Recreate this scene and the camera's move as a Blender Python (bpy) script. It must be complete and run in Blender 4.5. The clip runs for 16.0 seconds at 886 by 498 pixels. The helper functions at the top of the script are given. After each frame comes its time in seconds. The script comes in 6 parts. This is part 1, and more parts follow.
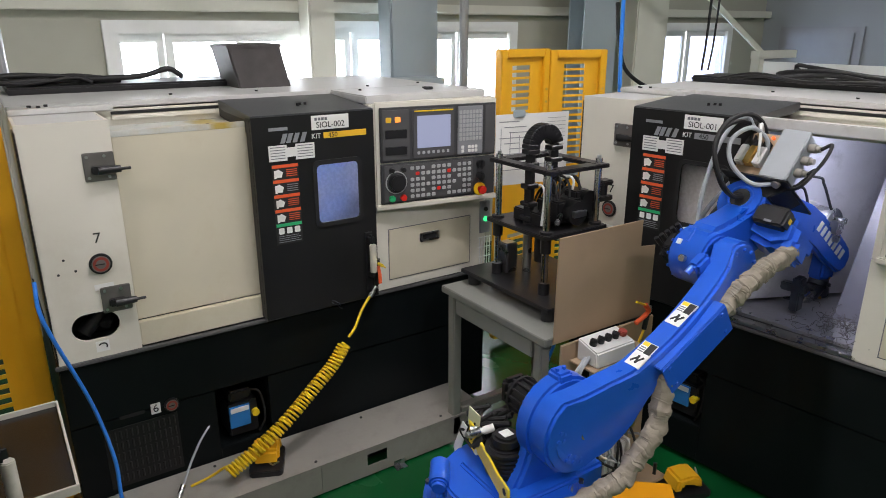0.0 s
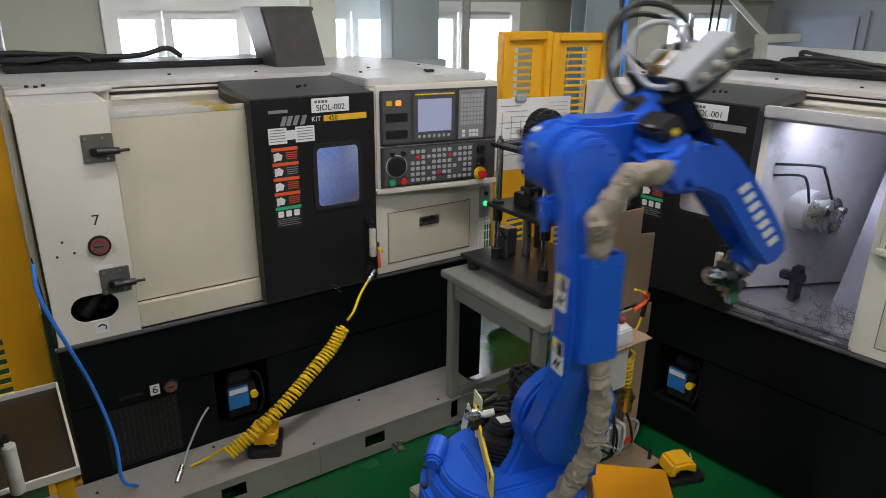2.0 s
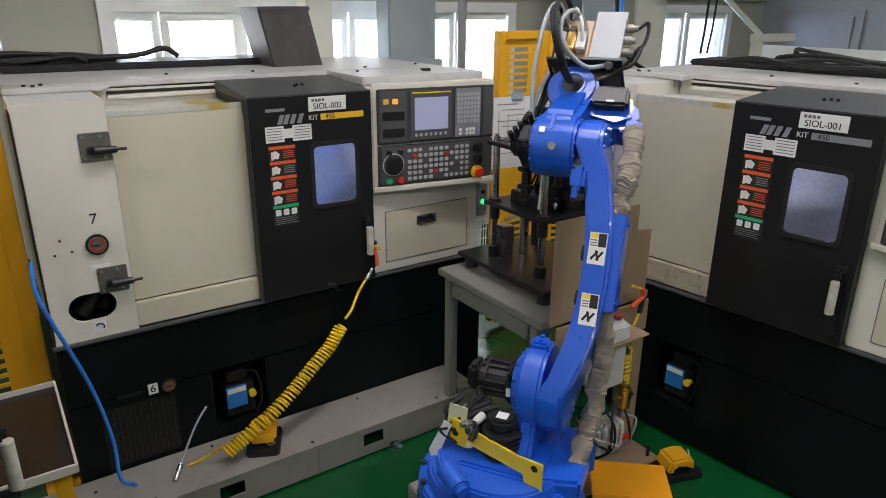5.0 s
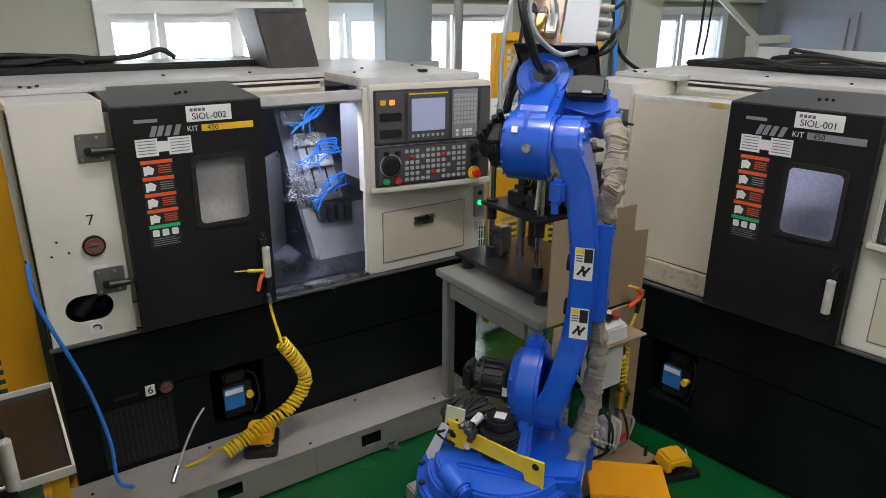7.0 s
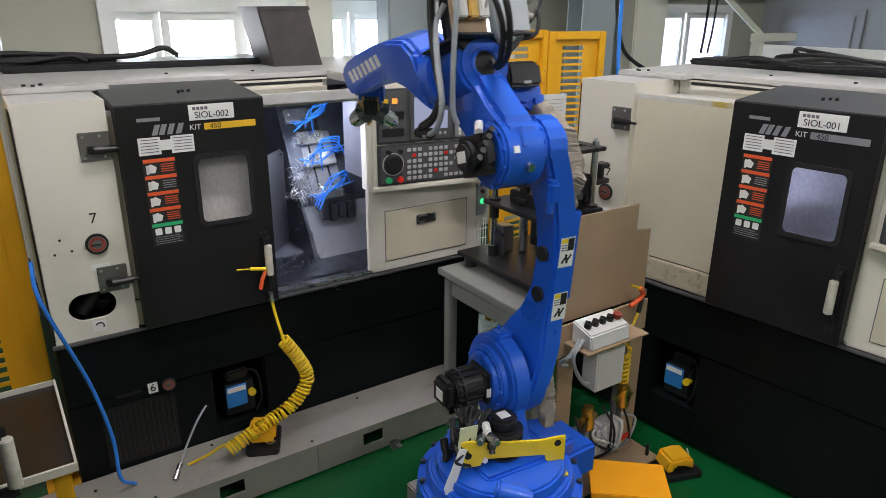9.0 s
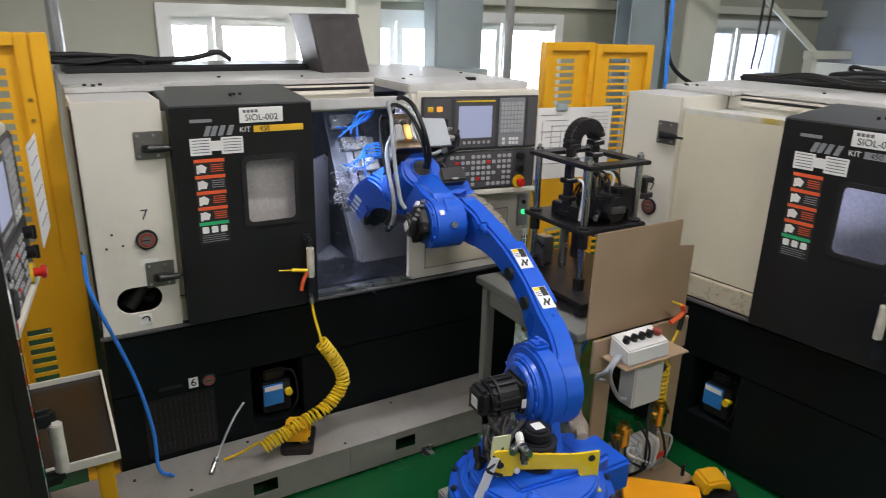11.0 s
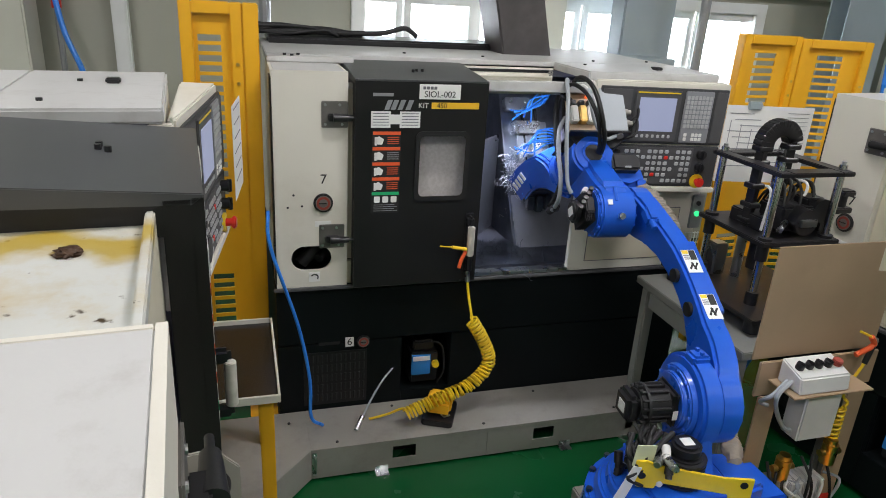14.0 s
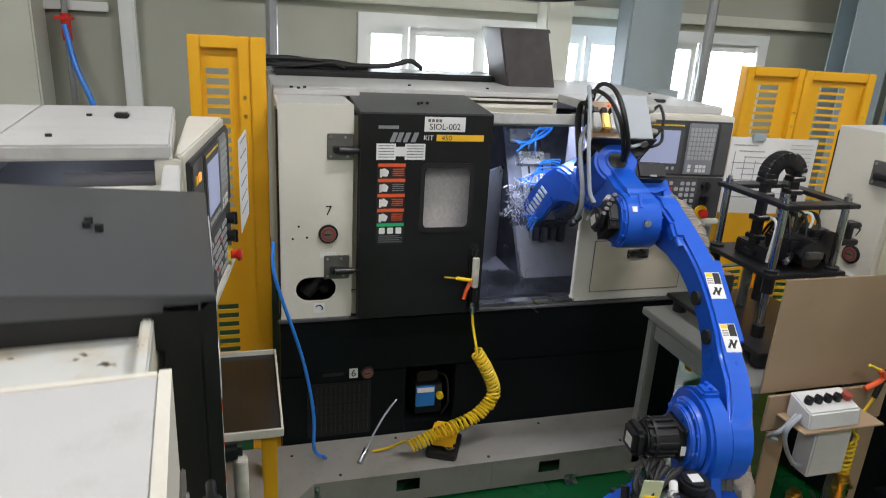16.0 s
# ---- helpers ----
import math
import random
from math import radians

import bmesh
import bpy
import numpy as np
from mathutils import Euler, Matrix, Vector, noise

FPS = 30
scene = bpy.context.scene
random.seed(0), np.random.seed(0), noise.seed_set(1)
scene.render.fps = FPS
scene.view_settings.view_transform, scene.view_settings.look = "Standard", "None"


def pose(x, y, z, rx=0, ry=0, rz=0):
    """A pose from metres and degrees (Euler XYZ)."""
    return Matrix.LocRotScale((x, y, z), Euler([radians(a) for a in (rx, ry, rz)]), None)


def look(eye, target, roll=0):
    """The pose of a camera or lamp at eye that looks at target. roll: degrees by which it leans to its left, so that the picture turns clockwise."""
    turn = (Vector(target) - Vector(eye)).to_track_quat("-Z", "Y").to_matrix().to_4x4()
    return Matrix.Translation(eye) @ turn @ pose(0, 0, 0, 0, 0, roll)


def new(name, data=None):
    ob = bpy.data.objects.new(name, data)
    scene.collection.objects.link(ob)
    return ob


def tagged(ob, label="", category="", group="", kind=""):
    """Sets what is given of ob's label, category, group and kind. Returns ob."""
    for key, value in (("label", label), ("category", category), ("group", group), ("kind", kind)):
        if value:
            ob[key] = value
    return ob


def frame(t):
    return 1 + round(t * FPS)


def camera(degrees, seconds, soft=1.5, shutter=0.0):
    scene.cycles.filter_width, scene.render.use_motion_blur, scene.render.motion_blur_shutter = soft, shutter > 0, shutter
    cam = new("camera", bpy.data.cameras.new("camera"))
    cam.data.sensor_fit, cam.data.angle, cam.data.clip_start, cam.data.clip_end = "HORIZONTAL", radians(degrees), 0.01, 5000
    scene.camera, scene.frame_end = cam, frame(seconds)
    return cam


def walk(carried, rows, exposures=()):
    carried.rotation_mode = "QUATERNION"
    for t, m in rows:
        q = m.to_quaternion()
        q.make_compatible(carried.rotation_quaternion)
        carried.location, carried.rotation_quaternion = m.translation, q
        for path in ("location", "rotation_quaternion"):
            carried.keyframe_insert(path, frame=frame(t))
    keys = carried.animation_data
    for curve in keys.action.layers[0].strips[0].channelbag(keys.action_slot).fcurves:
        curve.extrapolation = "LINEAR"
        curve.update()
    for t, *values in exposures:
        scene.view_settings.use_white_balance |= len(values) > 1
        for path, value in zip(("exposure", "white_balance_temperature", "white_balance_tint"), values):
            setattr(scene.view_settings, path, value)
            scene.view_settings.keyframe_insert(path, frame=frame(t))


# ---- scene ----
cam = camera(66.2, 16.0, soft=0.9, shutter=0.5)
PATH = [
    (0, (0.127, -2.85, 2.095), (1.192, -1.275, 1.474), -0.0),
    (0.5, (0.126, -2.85, 2.118), (1.206, -1.295, 1.474), 0.4),
    (1, (0.141, -2.849, 2.129), (1.199, -1.287, 1.467), 0.8),
    (1.5, (0.134, -2.831, 2.132), (1.19, -1.276, 1.449), 0.8),
    (2.5, (0.129, -2.847, 2.103), (1.188, -1.289, 1.432), 0.6),
    (3, (0.126, -2.85, 2.101), (1.189, -1.293, 1.434), 0.5),
    (3.5, (0.121, -2.856, 2.096), (1.185, -1.299, 1.431), 0.3),
    (4, (0.122, -2.852, 2.1), (1.184, -1.297, 1.428), 0.4),
    (6.5, (0.124, -2.849, 2.099), (1.195, -1.298, 1.431), 0.5),
    (7, (0.12, -2.854, 2.092), (1.193, -1.302, 1.428), 0.4),
    (7.5, (0.121, -2.853, 2.092), (1.191, -1.3, 1.426), 0.4),
    (8, (0.129, -2.853, 2.082), (1.196, -1.297, 1.416), 0.3),
    (8.5, (0.129, -2.858, 2.1), (1.191, -1.302, 1.427), 0.4),
    (9.5, (0.127, -2.858, 2.1), (1.189, -1.301, 1.428), 0.45),
    (11, (0.112, -2.862, 2.096), (1.086, -1.24, 1.449), 1.5),
    (11.5, (0.136, -2.904, 2.047), (0.926, -1.16, 1.469), 0.8),
    (12, (0.128, -2.869, 2.078), (0.793, -1.079, 1.483), 1.5),
    (12.5, (0.101, -2.846, 2.094), (0.737, -1.058, 1.461), 1.7),
    (13, (0.114, -2.837, 2.101), (0.692, -1.044, 1.428), 3.1),
    (13.5, (0.105, -2.829, 2.106), (0.657, -1.042, 1.398), 3.6),
    (14, (0.098, -2.837, 2.093), (0.653, -1.051, 1.384), 3.5),
    (14.5, (0.099, -2.842, 2.088), (0.658, -1.058, 1.376), 3.6),
    (15, (0.089, -2.809, 2.113), (0.643, -1.032, 1.38), 3.5),
    (15.5, (0.11, -2.856, 2.076), (0.647, -1.054, 1.393), 2.9),
    (16, (0.099, -2.829, 2.113), (0.644, -1.013, 1.476), 3.4),
]
EXPOSURES = [(0, 0.03, 6500, 13), (1.2, 0.0, 6500, 13), (2.2, -0.2, 6500, 13), (4.2, -0.2, 6500, 13), (7.0, -0.12, 6500, 12), (8.5, 0.0, 6500, 12), (11, 0.03, 6500, 12), (13, -0.05, 6400, 10), (16, 0.0, 6400, 10)]
walk(cam, [(t, look(eye, target, roll)) for t, eye, target, roll in PATH], EXPOSURES)

# ---- world and lights ----
world = bpy.data.worlds.new("world")
scene.world = world
world.use_nodes = True
wn = world.node_tree
sky = wn.nodes.new("ShaderNodeTexSky")
sky.sky_type = "NISHITA"
sky.sun_disc = False
sky.sun_elevation = radians(40)
sky.sun_rotation = radians(-20)
wn.links.new(sky.outputs[0], wn.nodes["Background"].inputs[0])
wn.nodes["Background"].inputs[1].default_value = 0.12


def lamp_area(name, eye, target, sx, sy, power, color=(1, 1, 1)):
    d = bpy.data.lights.new(name, "AREA")
    d.shape, d.size, d.size_y, d.energy, d.color = "RECTANGLE", sx, sy, power, color
    ob = new(name, d)
    ob.matrix_world = look(eye, target)
    return ob


SUN = bpy.data.lights.new("sun", "SUN")
SUN.energy, SUN.angle, SUN.color = 2.5, radians(0.6), (1.0, 0.95, 0.88)
sun = new("sun", SUN)
sun.matrix_world = look((3.0, 10.0, 11.5), (3.05, 1.1, 0.0))

# daylight in the window openings
DAY = (0.86, 0.93, 1.0)
lamp_area("window_daylight", (2.7, 2.62, 1.75), (2.7, -3, 1.0), 3.4, 0.75, 75, DAY)
lamp_area("window_daylight", (7.2, 2.62, 1.75), (6.0, -3, 1.0), 1.3, 0.75, 25, DAY)
# ceiling tubes
LAMPS = [(x, y) for x in (-2.0, 1.6, 5.2) for y in (-4.3, -1.2)]
for lx, ly in LAMPS:
    lamp_area("ceiling_tube_light", (lx, ly, 4.12), (lx, ly + 0.001, 0), 1.2, 0.16, 60, (1.0, 0.955, 0.95))


# ---- materials ----
def material(name, color, rough=0.5, metal=0.0, var=0.12, scale=6.0, bump=0.05, fine=120.0, dirt=0.0, dirt_color=(0.05, 0.045, 0.04), dirt_scale=3.0, coat=0.0, spec=0.5):
    m = bpy.data.materials.new(name)
    m.use_nodes = True
    nt = m.node_tree
    N, K = nt.nodes, nt.links
    b = N["Principled BSDF"]
    b.inputs["Roughness"].default_value = rough
    b.inputs["Metallic"].default_value = metal
    b.inputs["Coat Weight"].default_value = coat
    b.inputs["Specular IOR Level"].default_value = spec
    tc = N.new("ShaderNodeTexCoord")
    n1 = N.new("ShaderNodeTexNoise")
    n1.inputs["Scale"].default_value, n1.inputs["Detail"].default_value = scale, 6
    K.new(tc.outputs["Object"], n1.inputs["Vector"])
    n2 = N.new("ShaderNodeTexNoise")
    n2.inputs["Scale"].default_value, n2.inputs["Detail"].default_value = fine, 3
    K.new(tc.outputs["Object"], n2.inputs["Vector"])
    r = N.new("ShaderNodeValToRGB")
    lo = tuple(max(0, c * (1 - var)) for c in color)
    hi = tuple(min(1, c * (1 + var)) for c in color)
    r.color_ramp.elements[0].position, r.color_ramp.elements[1].position = 0.3, 0.7
    r.color_ramp.elements[0].color, r.color_ramp.elements[1].color = (*lo, 1), (*hi, 1)
    K.new(n1.outputs[0], r.inputs[0])
    col = r.outputs[0]
    if dirt:
        n3 = N.new("ShaderNodeTexNoise")
        n3.inputs["Scale"].default_value, n3.inputs["Detail"].default_value, n3.inputs["Roughness"].default_value = dirt_scale, 9, 0.7
        K.new(tc.outputs["Object"], n3.inputs["Vector"])
        r3 = N.new("ShaderNodeValToRGB")
        r3.color_ramp.elements[0].position, r3.color_ramp.elements[1].position = 0.52, 0.78
        r3.color_ramp.elements[0].color, r3.color_ramp.elements[1].color = (0, 0, 0, 1), (dirt, dirt, dirt, 1)
        K.new(n3.outputs[0], r3.inputs[0])
        mx = N.new("ShaderNodeMixRGB")
        mx.inputs[2].default_value = (*dirt_color, 1)
        K.new(r3.outputs[0], mx.inputs[0])
        K.new(col, mx.inputs[1])
        col = mx.outputs[0]
    K.new(col, b.inputs["Base Color"])
    mr = N.new("ShaderNodeMapRange")
    mr.inputs["To Min"].default_value, mr.inputs["To Max"].default_value = max(0.02, rough - 0.09), min(1, rough + 0.09)
    K.new(n1.outputs[0], mr.inputs["Value"])
    K.new(mr.outputs[0], b.inputs["Roughness"])
    if bump:
        bp = N.new("ShaderNodeBump")
        bp.inputs["Strength"].default_value, bp.inputs["Distance"].default_value = bump, 0.004
        K.new(n2.outputs[0], bp.inputs["Height"])
        K.new(bp.outputs[0], b.inputs["Normal"])
    return m


def glow(name, color, strength):
    m = bpy.data.materials.new(name)
    m.use_nodes = True
    b = m.node_tree.nodes["Principled BSDF"]
    b.inputs["Base Color"].default_value = (*[c * 0.3 for c in color], 1)
    b.inputs["Emission Color"].default_value = (*color, 1)
    b.inputs["Emission Strength"].default_value = strength
    return m


def glass(name, color, rough, ior=1.2):
    m = bpy.data.materials.new(name)
    m.use_nodes = True
    b = m.node_tree.nodes["Principled BSDF"]
    b.inputs["Base Color"].default_value = (*color, 1)
    b.inputs["Transmission Weight"].default_value = 1
    b.inputs["Roughness"].default_value = rough
    b.inputs["IOR"].default_value = ior
    if rough > 0.05:
        nt = m.node_tree
        tc = nt.nodes.new("ShaderNodeTexCoord")
        nz = nt.nodes.new("ShaderNodeTexNoise")
        nz.inputs["Scale"].default_value, nz.inputs["Detail"].default_value = 70, 6
        nt.links.new(tc.outputs["Object"], nz.inputs["Vector"])
        rp = nt.nodes.new("ShaderNodeValToRGB")
        rp.color_ramp.elements[0].position, rp.color_ramp.elements[1].position = 0.40, 0.62
        rp.color_ramp.elements[0].color = (*[c * 0.8 for c in color], 1)
        rp.color_ramp.elements[1].color = (*color, 1)
        nt.links.new(nz.outputs[0], rp.inputs[0])
        nt.links.new(rp.outputs[0], b.inputs["Base Color"])
    return m


M_CREAM = material("cream_paint", (0.70, 0.675, 0.595), 0.42, var=0.05, scale=2.5, bump=0.10, fine=260, dirt=0.35, dirt_color=(0.42, 0.37, 0.27), dirt_scale=2.2)
M_CREAMY = material("yellowed_cream_paint", (0.63, 0.585, 0.46), 0.45, var=0.06, scale=3, bump=0.08, fine=260, dirt=0.35, dirt_color=(0.4, 0.32, 0.18), dirt_scale=3)
M_SPECK = material("oil_speckled_cream_paint", (0.50, 0.45, 0.34), 0.45, var=0.1, scale=6, bump=0.1, fine=120, dirt=0.95, dirt_color=(0.05, 0.042, 0.03), dirt_scale=34)
M_WHITE_TOP = material("white_top_paint", (0.54, 0.54, 0.53), 0.38, var=0.05, scale=3, bump=0.06, fine=200, dirt=0.5, dirt_color=(0.3, 0.28, 0.25), dirt_scale=7)
M_BLACK = material("black_textured_paint", (0.011, 0.011, 0.0115), 0.42, spec=0.35, var=0.25, scale=3, bump=0.12, fine=380, dirt=0.10, dirt_color=(0.025, 0.025, 0.025), dirt_scale=4)
M_HOOD = material("dark_grey_satin_paint", (0.060, 0.063, 0.068), 0.33, spec=0.5, var=0.15, scale=3, bump=0.08, fine=300)
M_SKIRT = material("black_skirt_paint", (0.003, 0.0048, 0.0055), 0.5, spec=0.2, var=0.3, scale=2, bump=0.12, fine=300, dirt=0.12, dirt_color=(0.02, 0.024, 0.024), dirt_scale=5)
M_PANELGREY = material("dark_panel_grey", (0.050, 0.051, 0.055), 0.5, var=0.1, scale=8, bump=0.05)
M_KEYPAD = material("charcoal_keypad", (0.080, 0.080, 0.084), 0.55, var=0.1, scale=10, bump=0.04)
M_KEY = material("light_grey_key", (0.45, 0.46, 0.47), 0.5, var=0.08, scale=30)
M_RUBBER = material("black_rubber", (0.010, 0.010, 0.011), 0.6, var=0.2, scale=20, bump=0.1, fine=200)
M_PLASTIC = material("black_plastic", (0.014, 0.014, 0.016), 0.35, var=0.15, scale=15)
M_STEEL = material("brushed_steel", (0.50, 0.51, 0.52), 0.28, 1.0, var=0.12, scale=12, bump=0.05, fine=300)
M_LATCH = material("dull_stainless", (0.20, 0.19, 0.18), 0.45, 0.6, var=0.15, scale=15)
M_DSTEEL = material("dark_oily_steel", (0.16, 0.17, 0.20), 0.32, 1.0, var=0.35, scale=7, bump=0.15, fine=90, dirt=0.5, dirt_color=(0.03, 0.03, 0.035), dirt_scale=9)
M_GUARD = material("grey_guard_steel", (0.38, 0.385, 0.42), 0.30, 0.75, var=0.2, scale=6, bump=0.08, fine=80, dirt=0.45, dirt_color=(0.07, 0.07, 0.08), dirt_scale=6)
M_INNER = material("interior_grey_paint", (0.13, 0.13, 0.155), 0.45, var=0.15, scale=5, bump=0.1, dirt=0.5, dirt_color=(0.06, 0.06, 0.07), dirt_scale=5)
M_INLIGHT = material("splashed_interior_white", (0.52, 0.52, 0.58), 0.35, var=0.12, scale=6, bump=0.15, fine=70, dirt=0.7, dirt_color=(0.12, 0.12, 0.14), dirt_scale=6)
M_SPLASH = material("splashed_grey_sheet", (0.20, 0.20, 0.25), 0.38, 0.2, var=0.12, scale=3, bump=0.1, fine=60, dirt=0.35, dirt_color=(0.12, 0.12, 0.15), dirt_scale=5)
M_CHIPS = material("metal_swarf", (0.6, 0.6, 0.62), 0.35, 0.9, var=0.4, scale=40, bump=0.5, fine=90)
M_BLUE = material("robot_blue_enamel", (0.012, 0.105, 0.62), 0.30, var=0.07, scale=5, bump=0.05, fine=160, dirt=0.12, dirt_color=(0.02, 0.06, 0.3), dirt_scale=6, coat=0.5)
M_MOTOR = material("motor_black", (0.012, 0.012, 0.014), 0.42, var=0.2, scale=14, bump=0.1)
M_YELLOW = material("safety_yellow_paint", (0.84, 0.44, 0.015), 0.42, var=0.05, scale=4, bump=0.06, dirt=0.2, dirt_color=(0.5, 0.22, 0.01), dirt_scale=5)
M_BRYELLOW = material("bright_yellow_paint", (0.86, 0.62, 0.02), 0.4, var=0.05, scale=6, dirt=0.25, dirt_color=(0.4, 0.28, 0.02), dirt_scale=9)
M_ORANGE = material("orange_painted_plate", (0.86, 0.36, 0.008), 0.4, var=0.05, scale=4, bump=0.04, dirt=0.15, dirt_color=(0.5, 0.2, 0.01))
M_COIL = material("yellow_polyurethane_hose", (0.86, 0.58, 0.02), 0.35, var=0.06, scale=20)
M_BLUEHOSE = material("blue_polyurethane_hose", (0.03, 0.22, 0.78), 0.3, var=0.06, scale=20)
M_SLEEVE = material("beige_cloth_sleeve", (0.28, 0.245, 0.195), 0.85, var=0.18, scale=14, bump=0.6, fine=60, dirt=0.3, dirt_color=(0.2, 0.17, 0.13), dirt_scale=12)
M_DUCT = material("beige_grey_sheet_metal", (0.33, 0.315, 0.285), 0.45, 0.15, var=0.08, scale=3, bump=0.05, dirt=0.4, dirt_color=(0.14, 0.12, 0.10), dirt_scale=5)
M_TABLE = material("grey_green_painted_steel", (0.22, 0.225, 0.205), 0.45, var=0.08, scale=5, dirt=0.3, dirt_color=(0.08, 0.08, 0.07), dirt_scale=6)
M_CARD = material("brown_sheet_plate", (0.42, 0.305, 0.20), 0.42, 0.1, var=0.06, scale=4, bump=0.05, dirt=0.2, dirt_color=(0.2, 0.15, 0.1))
M_PAPER = material("printed_paper", (0.78, 0.78, 0.76), 0.7, var=0.03, scale=10, bump=0.02)
M_TAG = material("pale_yellow_tag", (0.62, 0.66, 0.42), 0.7, var=0.03, scale=10, bump=0.02)
M_INK = material("grey_ink", (0.16, 0.16, 0.18), 0.7, bump=0)
M_BLACKINK = material("black_ink", (0.015, 0.015, 0.015), 0.6, bump=0)
M_RED = material("red_plastic", (0.70, 0.03, 0.02), 0.35, var=0.1, scale=20)
M_GAUGE = material("faded_red_rim", (0.30, 0.055, 0.04), 0.45, var=0.1, scale=20)
M_ORSTICK = material("orange_sticker", (0.75, 0.11, 0.03), 0.5, var=0.05, bump=0)
M_GREENSTICK = material("green_sticker", (0.02, 0.42, 0.16), 0.5, var=0.05, bump=0)
M_WHITESTICK = material("white_sticker", (0.80, 0.80, 0.78), 0.5, var=0.03, bump=0)
# amber for reflected light put into the model strip's colour, and an unlit lamp cap
M_GOLD = material("amber_glint_and_lamp_cap", (0.80, 0.48, 0.03), 0.45, var=0.05, bump=0)
M_GREYSTICK = material("silver_sticker", (0.30, 0.31, 0.33), 0.4, 0.3, var=0.05, bump=0)
M_BRASS = material("brass", (0.62, 0.42, 0.14), 0.3, 1.0, var=0.15, scale=20)
M_GREYBOX = material("grey_enclosure", (0.36, 0.39, 0.42), 0.45, var=0.06, scale=8)
M_WHITEBOX = material("light_grey_enclosure", (0.66, 0.66, 0.65), 0.4, var=0.05, scale=8, dirt=0.2, dirt_color=(0.3, 0.28, 0.25))
M_BLUEBOX = material("blue_device", (0.03, 0.22, 0.60), 0.4, var=0.1, scale=12)
M_COVER = material("brown_grey_steel_cover", (0.10, 0.092, 0.092), 0.45, 0.5, var=0.2, scale=6, bump=0.1, fine=200, dirt=0.4, dirt_color=(0.05, 0.04, 0.04), dirt_scale=4)
M_CHROME = material("polished_chrome", (0.72, 0.73, 0.75), 0.16, 1.0, var=0.04, scale=9, bump=0.01)
M_GRIP = material("worn_pale_grip", (0.62, 0.59, 0.52), 0.4, 0.2, var=0.15, scale=25, bump=0.05, dirt=0.4, dirt_color=(0.2, 0.17, 0.13), dirt_scale=20)
M_RUST = material("oily_brown_chips", (0.06, 0.03, 0.015), 0.5, 0.2, var=0.3, scale=60, bump=0.4, fine=200)
M_WALL = material("pale_green_wall_panel", (0.40, 0.40, 0.335), 0.6, var=0.03, scale=1.5, bump=0.05, fine=60)
M_WALLR = material("pale_blue_grey_wall", (0.31, 0.335, 0.365), 0.6, var=0.03, scale=1.5, bump=0.05, fine=60)
M_CEIL = material("ceiling_panel", (0.7, 0.71, 0.7), 0.7, var=0.04, scale=1.5)
M_FRAME = material("white_window_frame", (0.78, 0.79, 0.78), 0.35, var=0.03, scale=5, bump=0.02)
M_COLBLUE = material("grey_blue_column_paint", (0.32, 0.38, 0.41), 0.5, var=0.06, scale=3, dirt=0.15, dirt_color=(0.15, 0.16, 0.17))
M_CREAMPOST = material("cream_post_paint", (0.62, 0.62, 0.54), 0.5, var=0.04, scale=3)
M_PIPE = material("galvanised_pipe", (0.36, 0.37, 0.38), 0.4, 0.6, var=0.1, scale=8)
M_TRAY = material("oily_black_tray", (0.012, 0.012, 0.013), 0.25, var=0.3, scale=5, bump=0.1, fine=40, dirt=0.3, dirt_color=(0.04, 0.038, 0.035), dirt_scale=6)
M_GREENFLOOR = material("green_epoxy_floor", (0.003, 0.085, 0.022), 0.25, var=0.12, scale=2, bump=0.06, fine=30, dirt=0.35, dirt_color=(0.015, 0.06, 0.03), dirt_scale=4)
M_SCREEN = glow("lcd_screen", (0.42, 0.46, 0.66), 0.55)
M_LED_R = glow("red_lamp", (1.0, 0.15, 0.03), 1.2)
M_LED_O = glow("orange_lamp", (1.0, 0.3, 0.05), 1.4)
M_LED_G = glow("green_lamp", (0.05, 0.9, 0.3), 1.2)
M_TUBE = glow("machine_lamp_tube", (0.85, 0.9, 1.0), 9.0)
M_OUT = glow("bright_overcast_outside", (0.95, 0.98, 1.0), 4.0)
M_DOORGLASS = glass("oily_door_glass", (0.80, 0.82, 0.94), 0.5)
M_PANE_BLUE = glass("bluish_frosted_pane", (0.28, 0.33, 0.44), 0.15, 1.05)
M_PANE = glass("window_pane_glass", (0.95, 0.97, 0.98), 0.02, 1.05)


